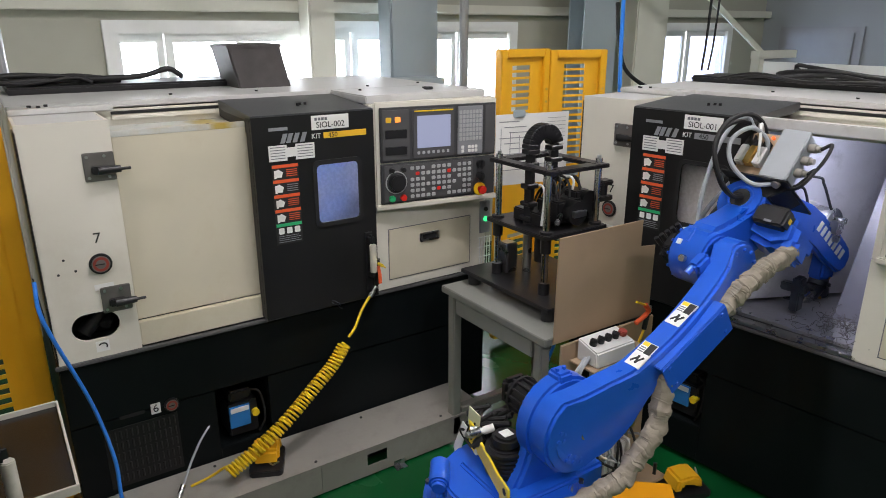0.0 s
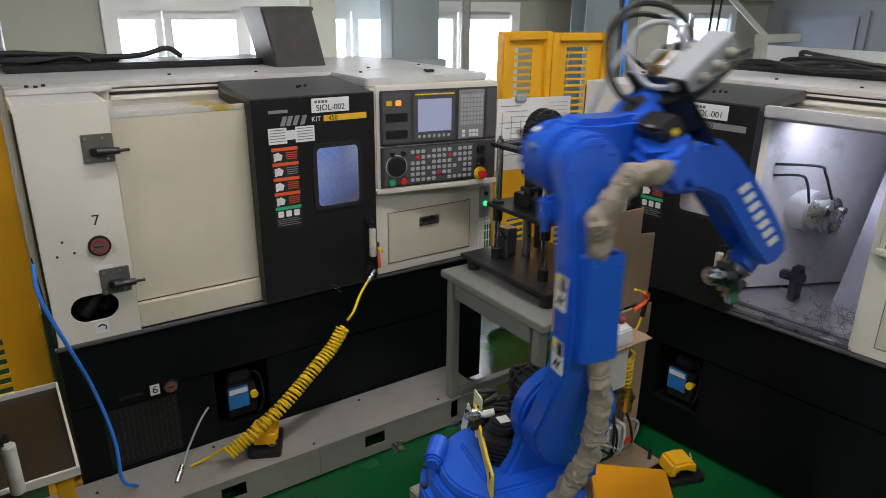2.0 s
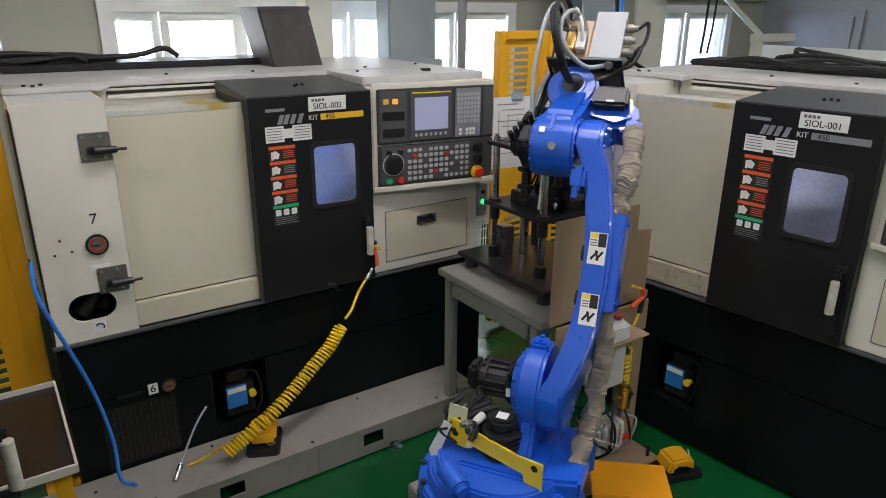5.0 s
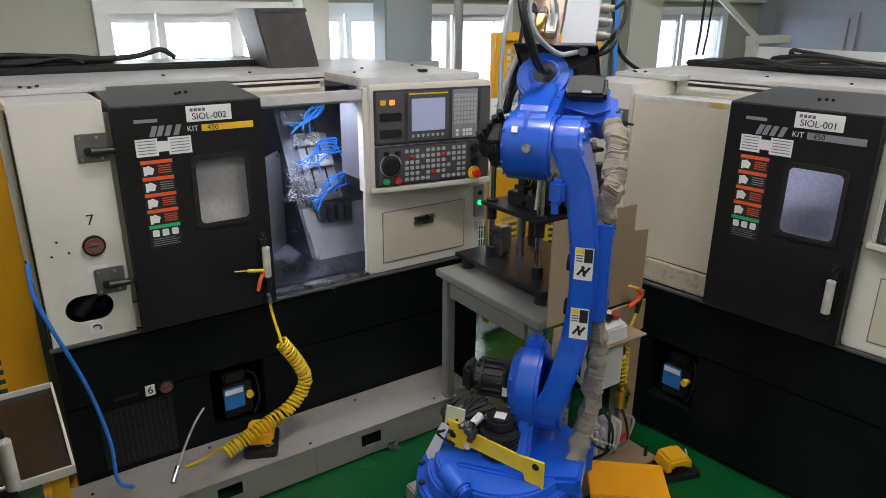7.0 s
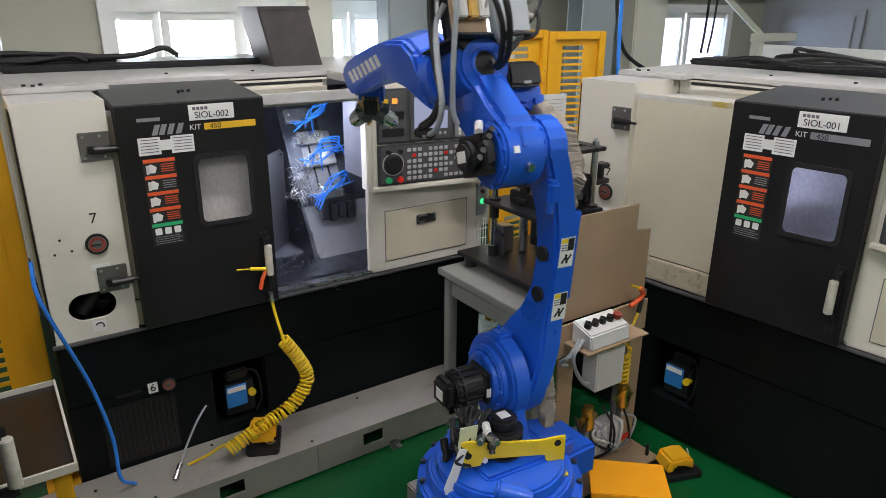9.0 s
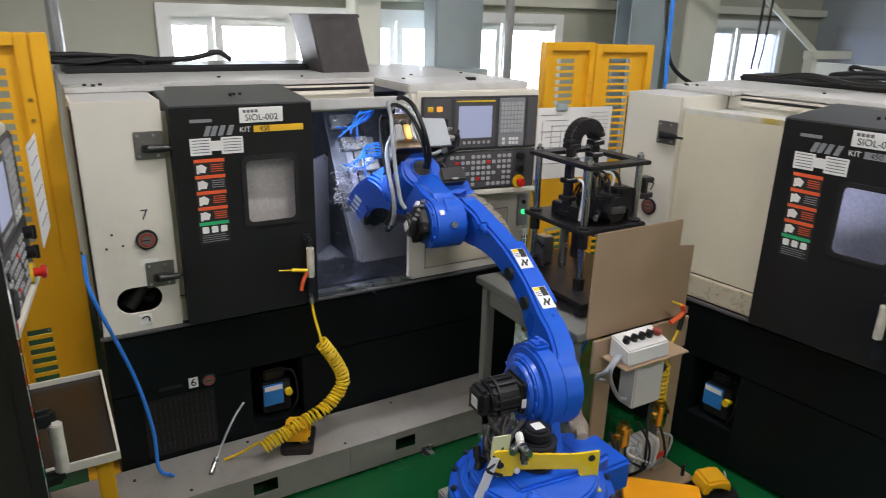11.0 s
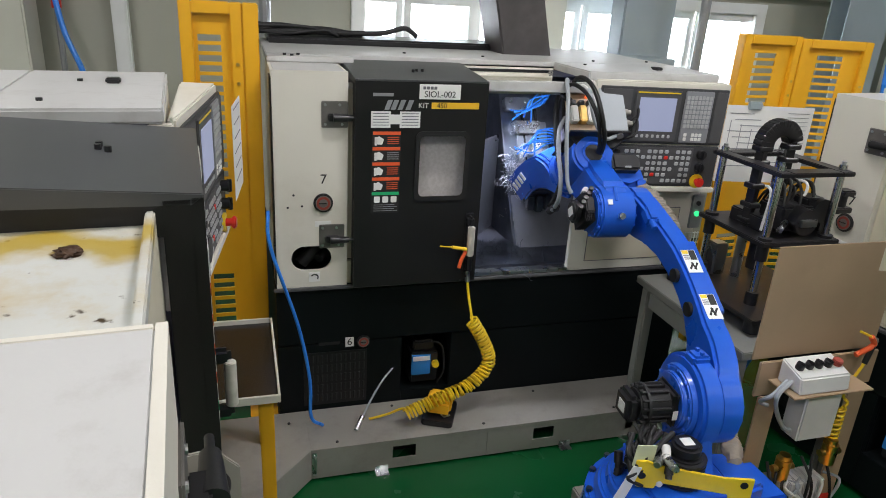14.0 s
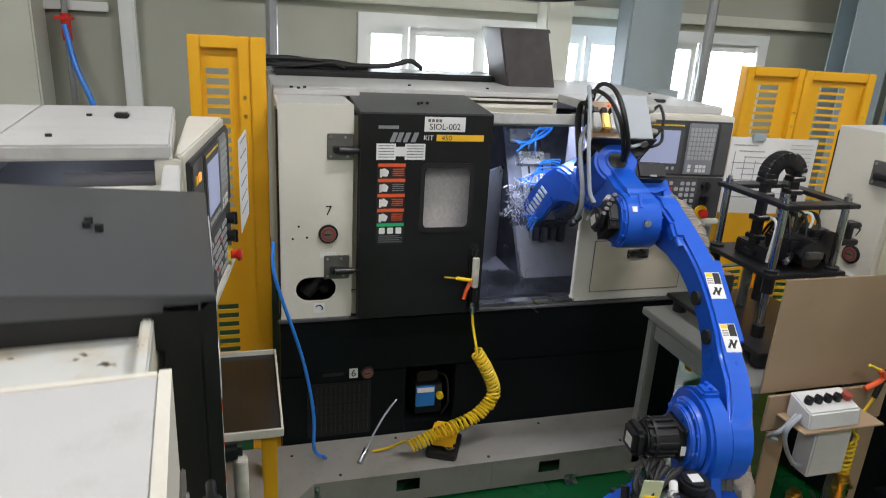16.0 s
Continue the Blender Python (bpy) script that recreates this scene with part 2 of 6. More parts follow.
def stained_top(name):
    """White sheet with yellow oil stains and dark specks."""
    m = material(name, (0.56, 0.57, 0.54), 0.35, var=0.06, scale=5, bump=0.08, fine=60, dirt=0.85, dirt_color=(0.45, 0.30, 0.03), dirt_scale=3.0)
    nt = m.node_tree
    b = nt.nodes["Principled BSDF"]
    src = b.inputs["Base Color"].links[0].from_socket
    tc = nt.nodes.new("ShaderNodeTexCoord")
    n = nt.nodes.new("ShaderNodeTexNoise")
    n.inputs["Scale"].default_value, n.inputs["Detail"].default_value = 28, 5
    nt.links.new(tc.outputs["Object"], n.inputs["Vector"])
    r = nt.nodes.new("ShaderNodeValToRGB")
    r.color_ramp.elements[0].position, r.color_ramp.elements[1].position = 0.66, 0.72
    nt.links.new(n.outputs[0], r.inputs[0])
    mx = nt.nodes.new("ShaderNodeMixRGB")
    mx.inputs[2].default_value = (0.06, 0.04, 0.02, 1)
    nt.links.new(r.outputs[0], mx.inputs[0])
    nt.links.new(src, mx.inputs[1])
    sep = nt.nodes.new("ShaderNodeSeparateXYZ")
    nt.links.new(tc.outputs["Object"], sep.inputs[0])
    wob = nt.nodes.new("ShaderNodeTexNoise")
    wob.inputs["Scale"].default_value, wob.inputs["Detail"].default_value = 7, 6
    nt.links.new(tc.outputs["Object"], wob.inputs["Vector"])
    add = nt.nodes.new("ShaderNodeMath")
    add.operation = "MULTIPLY_ADD"
    add.inputs[1].default_value = 0.22
    nt.links.new(wob.outputs[0], add.inputs[0])
    nt.links.new(sep.outputs["X"], add.inputs[2])
    fit = nt.nodes.new("ShaderNodeMath")
    fit.operation = "MULTIPLY"
    fit.inputs[1].default_value = 0.8
    nt.links.new(add.outputs[0], fit.inputs[0])
    band = nt.nodes.new("ShaderNodeValToRGB")
    e = band.color_ramp.elements
    e[0].position, e[1].position = 0.815, 0.85
    e[0].color, e[1].color = (0, 0, 0, 1), (0.85, 0.85, 0.85, 1)
    e.new(0.885).color = (0.9, 0.9, 0.9, 1)
    e.new(0.92).color = (0.12, 0.12, 0.12, 1)
    nt.links.new(fit.outputs[0], band.inputs[0])
    oil = nt.nodes.new("ShaderNodeMixRGB")
    oil.inputs[2].default_value = (0.42, 0.29, 0.012, 1)
    nt.links.new(band.outputs[0], oil.inputs[0])
    nt.links.new(mx.outputs[0], oil.inputs[1])
    nt.links.new(oil.outputs[0], b.inputs["Base Color"])
    return m


M_STAINED = stained_top("oil_stained_white_sheet")


# ---- mesh helpers ----
def bevel(bm, w, seg=2, geom=None):
    if w > 0:
        bmesh.ops.bevel(bm, geom=geom or bm.edges[:], offset=w, segments=seg, affect="EDGES", clamp_overlap=True)
    return bm


def box(x0, x1, y0, y1, z0, z1, w=0.004, seg=2, m=None):
    bm = bmesh.new()
    bmesh.ops.create_cube(bm, size=1)
    bmesh.ops.transform(bm, verts=bm.verts, matrix=Matrix.Translation(((x0 + x1) / 2, (y0 + y1) / 2, (z0 + z1) / 2)) @ Matrix.Diagonal((abs(x1 - x0), abs(y1 - y0), abs(z1 - z0), 1)))
    bevel(bm, min(w, 0.45 * min(abs(x1 - x0), abs(y1 - y0), abs(z1 - z0))), seg)
    if m is not None:
        bmesh.ops.transform(bm, verts=bm.verts, matrix=m)
    return bm


def rod(p0, p1, r, r2=None, seg=24, w=0.0, m=None):
    p0, p1 = Vector(p0), Vector(p1)
    bm = bmesh.new()
    bmesh.ops.create_cone(bm, cap_ends=True, segments=seg, radius1=r, radius2=r if r2 is None else r2, depth=(p1 - p0).length)
    if w:
        bevel(bm, w, 2, [e for e in bm.edges if any(len(f.verts) > 4 for f in e.link_faces)])
    q = (p1 - p0).to_track_quat("Z", "Y").to_matrix().to_4x4()
    bmesh.ops.transform(bm, verts=bm.verts, matrix=Matrix.Translation((p0 + p1) / 2) @ q)
    if m is not None:
        bmesh.ops.transform(bm, verts=bm.verts, matrix=m)
    return bm


def join(*bms):
    out = bmesh.new()
    for b in bms:
        me = bpy.data.meshes.new("tmp")
        b.to_mesh(me)
        out.from_mesh(me)
        bpy.data.meshes.remove(me)
        b.free()
    return out


def prism(outline, a0, a1, axis="y", w=0.0):
    """An outline in the plane across an axis, drawn out from a0 to a1. For y: (x, z); x: (y, z); z: (x, y)."""
    put = {"y": lambda u, v, a: (u, a, v), "x": lambda u, v, a: (a, u, v), "z": lambda u, v, a: (u, v, a)}[axis]
    bm = bmesh.new()
    lo = [bm.verts.new(put(u, v, a0)) for u, v in outline]
    hi = [bm.verts.new(put(u, v, a1)) for u, v in outline]
    n = len(outline)
    bm.faces.new(lo)
    bm.faces.new(hi[::-1])
    for i in range(n):
        bm.faces.new((lo[i], hi[i], hi[(i + 1) % n], lo[(i + 1) % n]))
    bmesh.ops.recalc_face_normals(bm, faces=bm.faces[:])
    if w:
        bevel(bm, w, 2)
    return bm


def spline(points, n=8):
    """A smooth line through the points."""
    P = [Vector(p) for p in points]
    if len(P) < 3:
        return P
    P = [2 * P[0] - P[1]] + P + [2 * P[-1] - P[-2]]
    out = []
    for i in range(1, len(P) - 2):
        a, b, c, d = P[i - 1:i + 3]
        for k in range(n):
            t = k / n
            out.append(0.5 * ((2 * b) + (c - a) * t + (2 * a - 5 * b + 4 * c - d) * t * t + (3 * b - a - 3 * c + d) * t ** 3))
    out.append(P[-2])
    return out


def tube(points, r, seg=8, smooth=8, radii=None):
    P = spline(points, smooth) if smooth else [Vector(p) for p in points]
    bm = bmesh.new()
    rings, up = [], Vector((0.13, 0.31, 0.94)).normalized()
    for i, p in enumerate(P):
        d = (P[min(i + 1, len(P) - 1)] - P[max(i - 1, 0)])
        d = d.normalized() if d.length > 1e-9 else Vector((0, 0, 1))
        x = up - d * up.dot(d)
        x = x.normalized() if x.length > 1e-3 else d.orthogonal().normalized()
        up = x
        y = d.cross(x)
        rr = radii(i, len(P)) if radii else r
        rings.append([bm.verts.new(p + rr * (math.cos(2 * math.pi * k / seg) * x + math.sin(2 * math.pi * k / seg) * y)) for k in range(seg)])
    for a, b in zip(rings, rings[1:]):
        for k in range(seg):
            bm.faces.new((a[k], a[(k + 1) % seg], b[(k + 1) % seg], b[k]))
    bm.faces.new(rings[0][::-1])
    bm.faces.new(rings[-1])
    return bm


def stadium(cx, cz, hw, hh, n=12):
    """An outline with round ends."""
    r = min(hw, hh)
    pts = []
    for i in range(2 * n + 2):
        a = -math.pi / 2 + math.pi * (i if i <= n else i - 1) / n
        s = 1 if i <= n else -1
        pts.append((cx + s * (hw - r) + r * math.cos(a), cz + r * math.sin(a)) if hw >= hh else (cx + r * math.cos(a - math.pi / 2), cz))
    return pts


def round_rect(cx, cz, hw, hh, r, n=5):
    pts = []
    for k, (sx, sz) in enumerate(((1, -1), (1, 1), (-1, 1), (-1, -1))):
        for i in range(n + 1):
            a = -math.pi / 2 + k * math.pi / 2 + math.pi / 2 * i / n
            pts.append((cx + sx * (hw - r) + r * math.cos(a), cz + sz * (hh - r) + r * math.sin(a)))
    return pts


def holed_plate(outline, hole, a0, a1):
    """A slab across y with a hole through it; both outlines run the same way round."""
    bm = bmesh.new()
    def ring(pts, a):
        return [bm.verts.new((u, a, v)) for u, v in pts]
    for a in (a0, a1):
        o, h = ring(outline, a), ring(hole, a)
        es = [bm.edges.new((r[i], r[(i + 1) % len(r)])) for r in (o, h) for i in range(len(r))]
        bmesh.ops.triangle_fill(bm, edges=es, use_beauty=True, use_dissolve=False)
        if a == a0:
            o0, h0 = o, h
    for r0, r1 in ((o0, o), (h0, h)):
        n = len(r0)
        for i in range(n):
            bm.faces.new((r0[i], r0[(i + 1) % n], r1[(i + 1) % n], r1[i]))
    bmesh.ops.recalc_face_normals(bm, faces=bm.faces[:])
    return bm


def thing(name, label, category, m=None, group="", kind=""):
    ob = new(name)
    ob.empty_display_size = 0.1
    if m is not None:
        ob.matrix_world = m
    return tagged(ob, label, category, group, kind)


def part(name, bm, mat, parent=None, label="", smooth=True):
    me = bpy.data.meshes.new(name)
    bm.to_mesh(me)
    bm.free()
    me.materials.append(mat)
    if smooth:
        me.polygons.foreach_set("use_smooth", [True] * len(me.polygons))
        me.set_sharp_from_angle(angle=radians(35))
    ob = new(name, me)
    if parent is not None:
        ob.parent = parent
    if label:
        ob["label"] = label
    return ob


def single(name, bm, mat, label, category, m=None, kind="", group=""):
    ob = part(name, bm, mat)
    if m is not None:
        ob.matrix_world = m
    return tagged(ob, label, category, group, kind)


def lettering(name, text, size, mat, parent, m, depth=0.0006):
    """Built-in font, turned into a mesh that stands in the x-z plane and faces -y."""
    c = bpy.data.curves.new("text", "FONT")
    c.body, c.size, c.extrude, c.align_x, c.align_y = text, size, depth, "CENTER", "CENTER"
    tmp = new("text_curve", c)
    me = bpy.data.meshes.new_from_object(tmp)
    bpy.data.objects.remove(tmp)
    me.transform(m @ pose(0, 0, 0, 90, 0, 0))
    me.name = name
    me.materials.clear()
    me.materials.append(mat)
    ob = new(name, me)
    ob.parent = parent
    return ob

# ---- the hall ----
def single_s(name, bm, mat, label):
    return single(name, bm, mat, label, name.split("_")[0], kind="structure")


XL, XR, YB, YF, ZC = -4.0, 8.6, 2.4, -6.5, 4.3
single_s("floor", box(XL - 0.2, XR + 0.2, YF - 0.2, YB + 0.2, -0.2, 0, 0), M_GREENFLOOR, "glossy green epoxy factory floor")
single_s("ceiling", box(XL - 0.2, XR + 0.2, YF - 0.2, YB + 0.2, ZC, ZC + 0.2, 0), M_CEIL, "pale factory ceiling panels")
WZ0, WZ1 = 1.22, 2.10
WINDOWS = [(0.96, 2.50), (2.55, 4.46), (6.5, 7.86)]
# back wall round the openings
pieces = [box(XL, XR, YB, YB + 0.2, 0, WZ0, 0), box(XL, XR, YB, YB + 0.2, WZ1, ZC, 0)]
edges = [XL] + [v for w in WINDOWS for v in w] + [XR]
for a, b in zip(edges[::2], edges[1::2]):
    pieces.append(box(a, b, YB, YB + 0.2, WZ0, WZ1, 0))
single_s("wall_north", join(*pieces), M_WALL, "pale green insulated wall panels with window openings")
single_s("wall_east", box(XR, XR + 0.2, YF, YB + 0.2, 0, ZC, 0), M_WALLR, "pale blue-grey painted wall")
single_s("wall_west", box(XL - 0.2, XL, YF, YB + 0.2, 0, ZC, 0), M_WALL, "pale green wall panel")
single_s("wall_south", box(XL - 0.2, XR + 0.2, YF - 0.2, YF, 0, ZC, 0), M_WALL, "pale green wall panel")
single_s("trim", box(XL, XR, YB - 0.09, YB, 2.2, 2.28, 0.006), M_CREAMPOST, "cream steel girt along the wall")
single_s("backdrop", box(-3, 12, 5.2, 5.25, -2, 5, 0), M_OUT, "bright overcast daylight outside the windows")


def window(name, x0, x1, leaves):
    ob = thing(name, "white plastic sliding window with bright daylight behind", "window", pose(0, YB, 0), kind="structure")
    fr = join(box(x0 - 0.05, x1 + 0.05, -0.04, 0.1, WZ1 - 0.05, WZ1 + 0.04), box(x0 - 0.05, x1 + 0.05, -0.04, 0.1, WZ0 - 0.04, WZ0 + 0.05),
              box(x0 - 0.05, x0 + 0.05, -0.04, 0.1, WZ0 + 0.05, WZ1 - 0.05), box(x1 - 0.05, x1 + 0.05, -0.04, 0.1, WZ0 + 0.05, WZ1 - 0.05))
    part("window_frame", fr, M_FRAME, ob)
    n = len(leaves) - 1
    for i in range(n):
        a, b = x0 + (x1 - x0) * leaves[i], x0 + (x1 - x0) * leaves[i + 1]
        dy = 0.0 if i % 2 else 0.035
        sash = join(box(a, b, dy, dy + 0.03, WZ1 - 0.11, WZ1 - 0.05), box(a, b, dy, dy + 0.03, WZ0 + 0.05, WZ0 + 0.11),
                    box(a, a + 0.055, dy, dy + 0.03, WZ0 + 0.11, WZ1 - 0.11), box(b - 0.055, b, dy, dy + 0.03, WZ0 + 0.11, WZ1 - 0.11))
        s = part("sash", sash, M_FRAME, ob)
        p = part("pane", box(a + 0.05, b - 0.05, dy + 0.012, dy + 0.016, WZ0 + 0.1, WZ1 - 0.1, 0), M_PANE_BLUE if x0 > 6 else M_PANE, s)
        p.visible_shadow = False


window("window_1", 0.96, 2.50, (0, 0.227, 0.594, 1))
window("window_2", 2.55, 4.46, (0, 0.12, 0.40, 0.68, 1))
window("window_3", 6.5, 7.86, (0, 0.45, 1))


def fixture(x, y):
    ob = thing("ceiling_light", "white fluorescent tube light under the ceiling", "ceiling light", pose(x, y, 4.2), group="ceiling lights")
    part("housing", box(-0.62, 0.62, -0.09, 0.09, 0, 0.1), M_FRAME, ob)
    part("tube", rod((-0.58, 0.0, -0.03), (0.58, 0.0, -0.03), 0.016), M_TUBE, ob)


for lx, ly in LAMPS:
    fixture(lx, ly)


def column(name, x0, x1, y0, y1, mat, label, flanged=True):
    t = 0.012
    if flanged:
        ym = (y0 + y1) / 2
        bm = join(box(x0, x1, y0, y0 + t, 0, ZC, 0.001), box(x0, x1, y1 - t, y1, 0, ZC, 0.001), box((x0 + x1) / 2 - t, (x0 + x1) / 2 + t, y0 + t, y1 - t, 0, ZC, 0))
    else:
        bm = box(x0, x1, y0, y1, 0, ZC, 0.012)
    return single(name, bm, mat, label, "column", kind="structure")


column("column_1", 2.28, 2.49, 2.10, 2.30, M_CREAMPOST, "cream painted square steel post by the window", False)
column("column_2", 2.83, 3.26, 1.85, 2.05, M_COLBLUE, "grey-blue painted wide steel column", False)
column("column_3", 4.86, 5.30, 1.85, 2.05, M_COLBLUE, "grey-blue painted steel H-column")
column("column_4", 5.58, 6.04, 1.85, 2.05, M_CREAMPOST, "cream painted square steel post", False)
column("column_5", -1.55, -1.13, 2.05, 2.38, M_CREAMPOST, "pale green boxed column against the wall", False)
column("column_6", -0.68, -0.58, 2.28, 2.38, M_FRAME, "white vertical wall batten", False)


def plain_pipe(name, pts, r, mat, label, category="pipe"):
    return single(name, tube(pts, r, 10, 6), mat, label, category)


plain_pipe("pipe", [(3.33, 1.6, 0), (3.33, 1.6, 2.2), (3.33, 1.6, 4.3)], 0.035, M_PIPE, "grey galvanised pipe running up to the ceiling")
plain_pipe("pipe", [(0.27, 1.6, 0), (0.27, 1.6, 2.2), (0.27, 1.6, 4.3)], 0.035, M_PIPE, "grey galvanised pipe running up to the ceiling")
plain_pipe("pipe", [(-1.0, 2.3, 0.2), (-1.0, 2.3, 2.2), (-1.0, 2.3, 4.3)], 0.02, M_PIPE, "thin grey compressed-air pipe on the wall")
plain_pipe("air_hose", [(-1.0, 2.25, 1.95), (-0.95, 2.2, 1.7), (-0.85, 2.15, 1.4), (-0.8, 2.1, 0.9), (-0.8, 2.1, 0.0)], 0.018, M_BLUEHOSE, "blue air hose hanging from a wall valve", "hose")
single("pipe_valve", join(rod((-1.0, 2.3, 1.85), (-1.0, 2.3, 2.02), 0.03), box(-1.06, -0.94, 2.25, 2.27, 1.98, 2.0, 0.004)), M_RED, "red ball valve on the wall pipe", "valve")
single("wall_bracket", box(-1.35, -0.75, 2.34, 2.38, 2.04, 2.1), M_FRAME, "white wall bracket holding the air pipe", "bracket")
plain_pipe("hanging_cable", [(4.9, 1.5, 2.3), (4.95, 1.5, 2.0), (5.1, 1.5, 1.7), (5.5, 1.4, 1.5), (5.9, 1.2, 1.45)], 0.018, M_RUBBER, "thick black cable hanging by the column", "cable")
plain_pipe("air_hose", [(3.06, -0.2, 4.3), (3.08, -0.2, 2.2), (3.13, -0.2, 1.5), (3.16, -0.2, 1.0), (3.0, -0.1, 0.6), (2.95, 0.1, 0.0)], 0.011, M_BLUEHOSE, "blue air hose hanging from the ceiling", "hose")
plain_pipe("hanging_cable", [(5.95, 1.3, 4.3), (5.93, 1.3, 2.2), (5.9, 1.3, 1.7)], 0.012, M_RUBBER, "black cable hanging from the ceiling", "cable")
plain_pipe("hanging_cable", [(6.1, 1.3, 4.3), (6.05, 1.3, 2.2), (6.0, 1.3, 1.7)], 0.010, M_RUBBER, "black cable hanging from the ceiling", "cable")
plain_pipe("hanging_cable", [(0.6, 1.9, 4.3), (1.2, 1.9, 2.75), (1.7, 1.9, 2.35), (2.3, 1.9, 2.30), (2.8, 1.9, 2.45), (3.1, 1.9, 3.0)], 0.014, M_RUBBER, "black cable slung under the girt", "cable")
single("roof_brace", join(tube([(5.3, 1.4, 2.75), (7.0, 1.4, 1.85)], 0.035, 4, 0), box(6.9, 7.6, 1.35, 1.45, 1.78, 1.86), box(6.92, 7.0, 1.35, 1.45, 0.0, 1.8)), M_CREAMPOST, "cream steel brace and bracket behind the machine", "brace")
single("wall_vent", join(box(XR - 0.03, XR, -0.05, 0.95, 1.2, 2.1), box(XR - 0.05, XR - 0.03, 0.05, 0.85, 1.3, 2.03)), M_GREYSTICK, "grey framed wall door panel", "panel", m=pose(0, 1.2, 0))
single("notice_board", box(XR - 1.5, XR - 1.47, -1.2, 0.6, 1.35, 1.75), M_PAPER, "white paper notices on a board", "board", m=pose(0, 0.9, 0))
single("electric_panel", box(2.36, 2.98, 1.34, 1.6, 0, 1.745), M_COLBLUE, "grey-blue electric control cabinet", "cabinet")


# ---- turning machines ----
def lathe(m, number, label, interior, door_open, swing=8.5):
    """A compact turning machine; x along the front, y into it, z up. Returns the thing and its sliding door."""
    ob = thing("lathe", label, "machine tool", m, group="turning machines")
    # black lower body round a service recess
    parts = [box(0.215, 0.80, 0.0, 0.03, 0.03, 0.52, 0.003), box(0.215, 2.335, -0.004, 0.03, 0.525, 0.795, 0.003), box(1.05, 2.335, 0.0, 0.03, 0.03, 0.52, 0.003),
             box(0.80, 1.05, 0.0, 0.03, 0.03, 0.215, 0.003)]
    part("skirt", join(*parts), M_SKIRT, ob, "black painted sheet-metal skirt")
    part("lower_body", join(box(0.215, 0.80, 0.032, 1.3, 0.03, 0.79), box(1.05, 2.335, 0.032, 1.3, 0.03, 0.79), box(0.80, 1.05, 0.28, 1.3, 0.03, 0.79), box(0.80, 1.05, 0.032, 0.28, 0.53, 0.79), box(0.80, 1.05, 0.032, 0.28, 0.03, 0.21)), M_SKIRT, ob)
    part("ledge", box(0.205, 2.335, -0.014, 0.01, 0.800, 0.814, 0.003), M_KEYPAD, ob, "dark grey drip ledge")
    # louvre slots, proud lips over dark slits
    lv = part("louvre", box(0.33, 0.63, -0.004, 0.0, 0.19, 0.475, 0.001), M_BLACK, ob)
    for r in range(5):
        for c in range(13):
            u, z = 0.345 + c * 0.022, 0.21 + r * 0.053
            part("louvre_slot", box(u, u + 0.009, -0.0065, -0.003, z, z + 0.04, 0.0015, 1), M_RUBBER, lv)
    part("slot_handle", box(0.40, 0.50, -0.004, 0.002, 0.51, 0.53, 0.006), M_RUBBER, ob)
    tag6 = part("number_plate", box(0.525, 0.565, -0.006, -0.002, 0.495, 0.545, 0.001), M_WHITESTICK, ob)
    lettering("numeral", "6", 0.05, M_BLACKINK, tag6, pose(0.545, -0.0065, 0.52))
    gauge(ob, 0.61, -0.004, 0.52, 0.032)
    # coolant unit in the recess
    unit = part("lubricator", join(box(0.86, 1.0, 0.04, 0.2, 0.23, 0.40, 0.008), box(0.875, 0.98, 0.06, 0.18, 0.40, 0.455, 0.01)), M_PLASTIC, ob, "black lubricator with a blue label")
    part("blue_label", box(0.862, 0.96, 0.03, 0.041, 0.28, 0.39, 0.002), M_BLUEBOX, unit)
    part("white_label", box(0.868, 0.955, 0.027, 0.031, 0.36, 0.385, 0.001), M_WHITESTICK, unit)
    part("filler_cap", rod((0.985, 0.02, 0.335), (0.985, 0.06, 0.335), 0.018), M_BRYELLOW, unit)
    part("service_hose", tube([(0.96, 0.1, 0.43), (1.02, 0.06, 0.42), (1.03, 0.03, 0.3), (1.0, 0.04, 0.22)], 0.006), M_RUBBER, ob)
    # left block
    ec = part("end_cover", holed_plate([(0.22, 0.815), (0.53, 0.815), (0.53, 1.763), (0.22, 1.763)], stadium(0.373, 0.953, 0.088, 0.057), 0.0, 0.012), M_CREAM, ob, "cream painted end cover with an oval opening")
    part("cover_side", box(0.22, 0.232, 0.012, 1.25, 0.815, 1.763, 0.002), M_CREAM, ec)
    part("cover_side", box(0.518, 0.53, 0.012, 0.4, 0.815, 1.763, 0.002), M_CREAM, ec)
    part("cover_top", box(0.232, 0.518, 0.012, 1.25, 1.751, 1.763, 0.002), M_WHITE_TOP, ec)
    part("opening_lining", join(box(0.25, 0.50, 0.16, 0.18, 0.86, 1.05), rod((0.33, 0.08, 0.9), (0.42, 0.10, 0.99), 0.03), rod((0.41, 0.05, 0.93), (0.45, 0.12, 0.96), 0.02)), M_RUBBER, ob)
    part("cover_seam", box(0.214, 0.222, -0.002, 0.1, 0.83, 1.74, 0.002), M_PLASTIC, ob)
    lettering("numeral", "7", 0.06, M_BLACKINK, ob, pose(0.427, -0.001, 1.312))
    gauge(ob, 0.425, 0.0, 1.21, 0.042)
    part("caution_label", box(0.39, 0.46, -0.002, 0.0, 1.10, 1.125, 0.0), M_PAPER, ob)
    part("dial_label", box(0.36, 0.41, -0.002, 0.0, 0.84, 0.885, 0.0), M_WHITESTICK, ob)
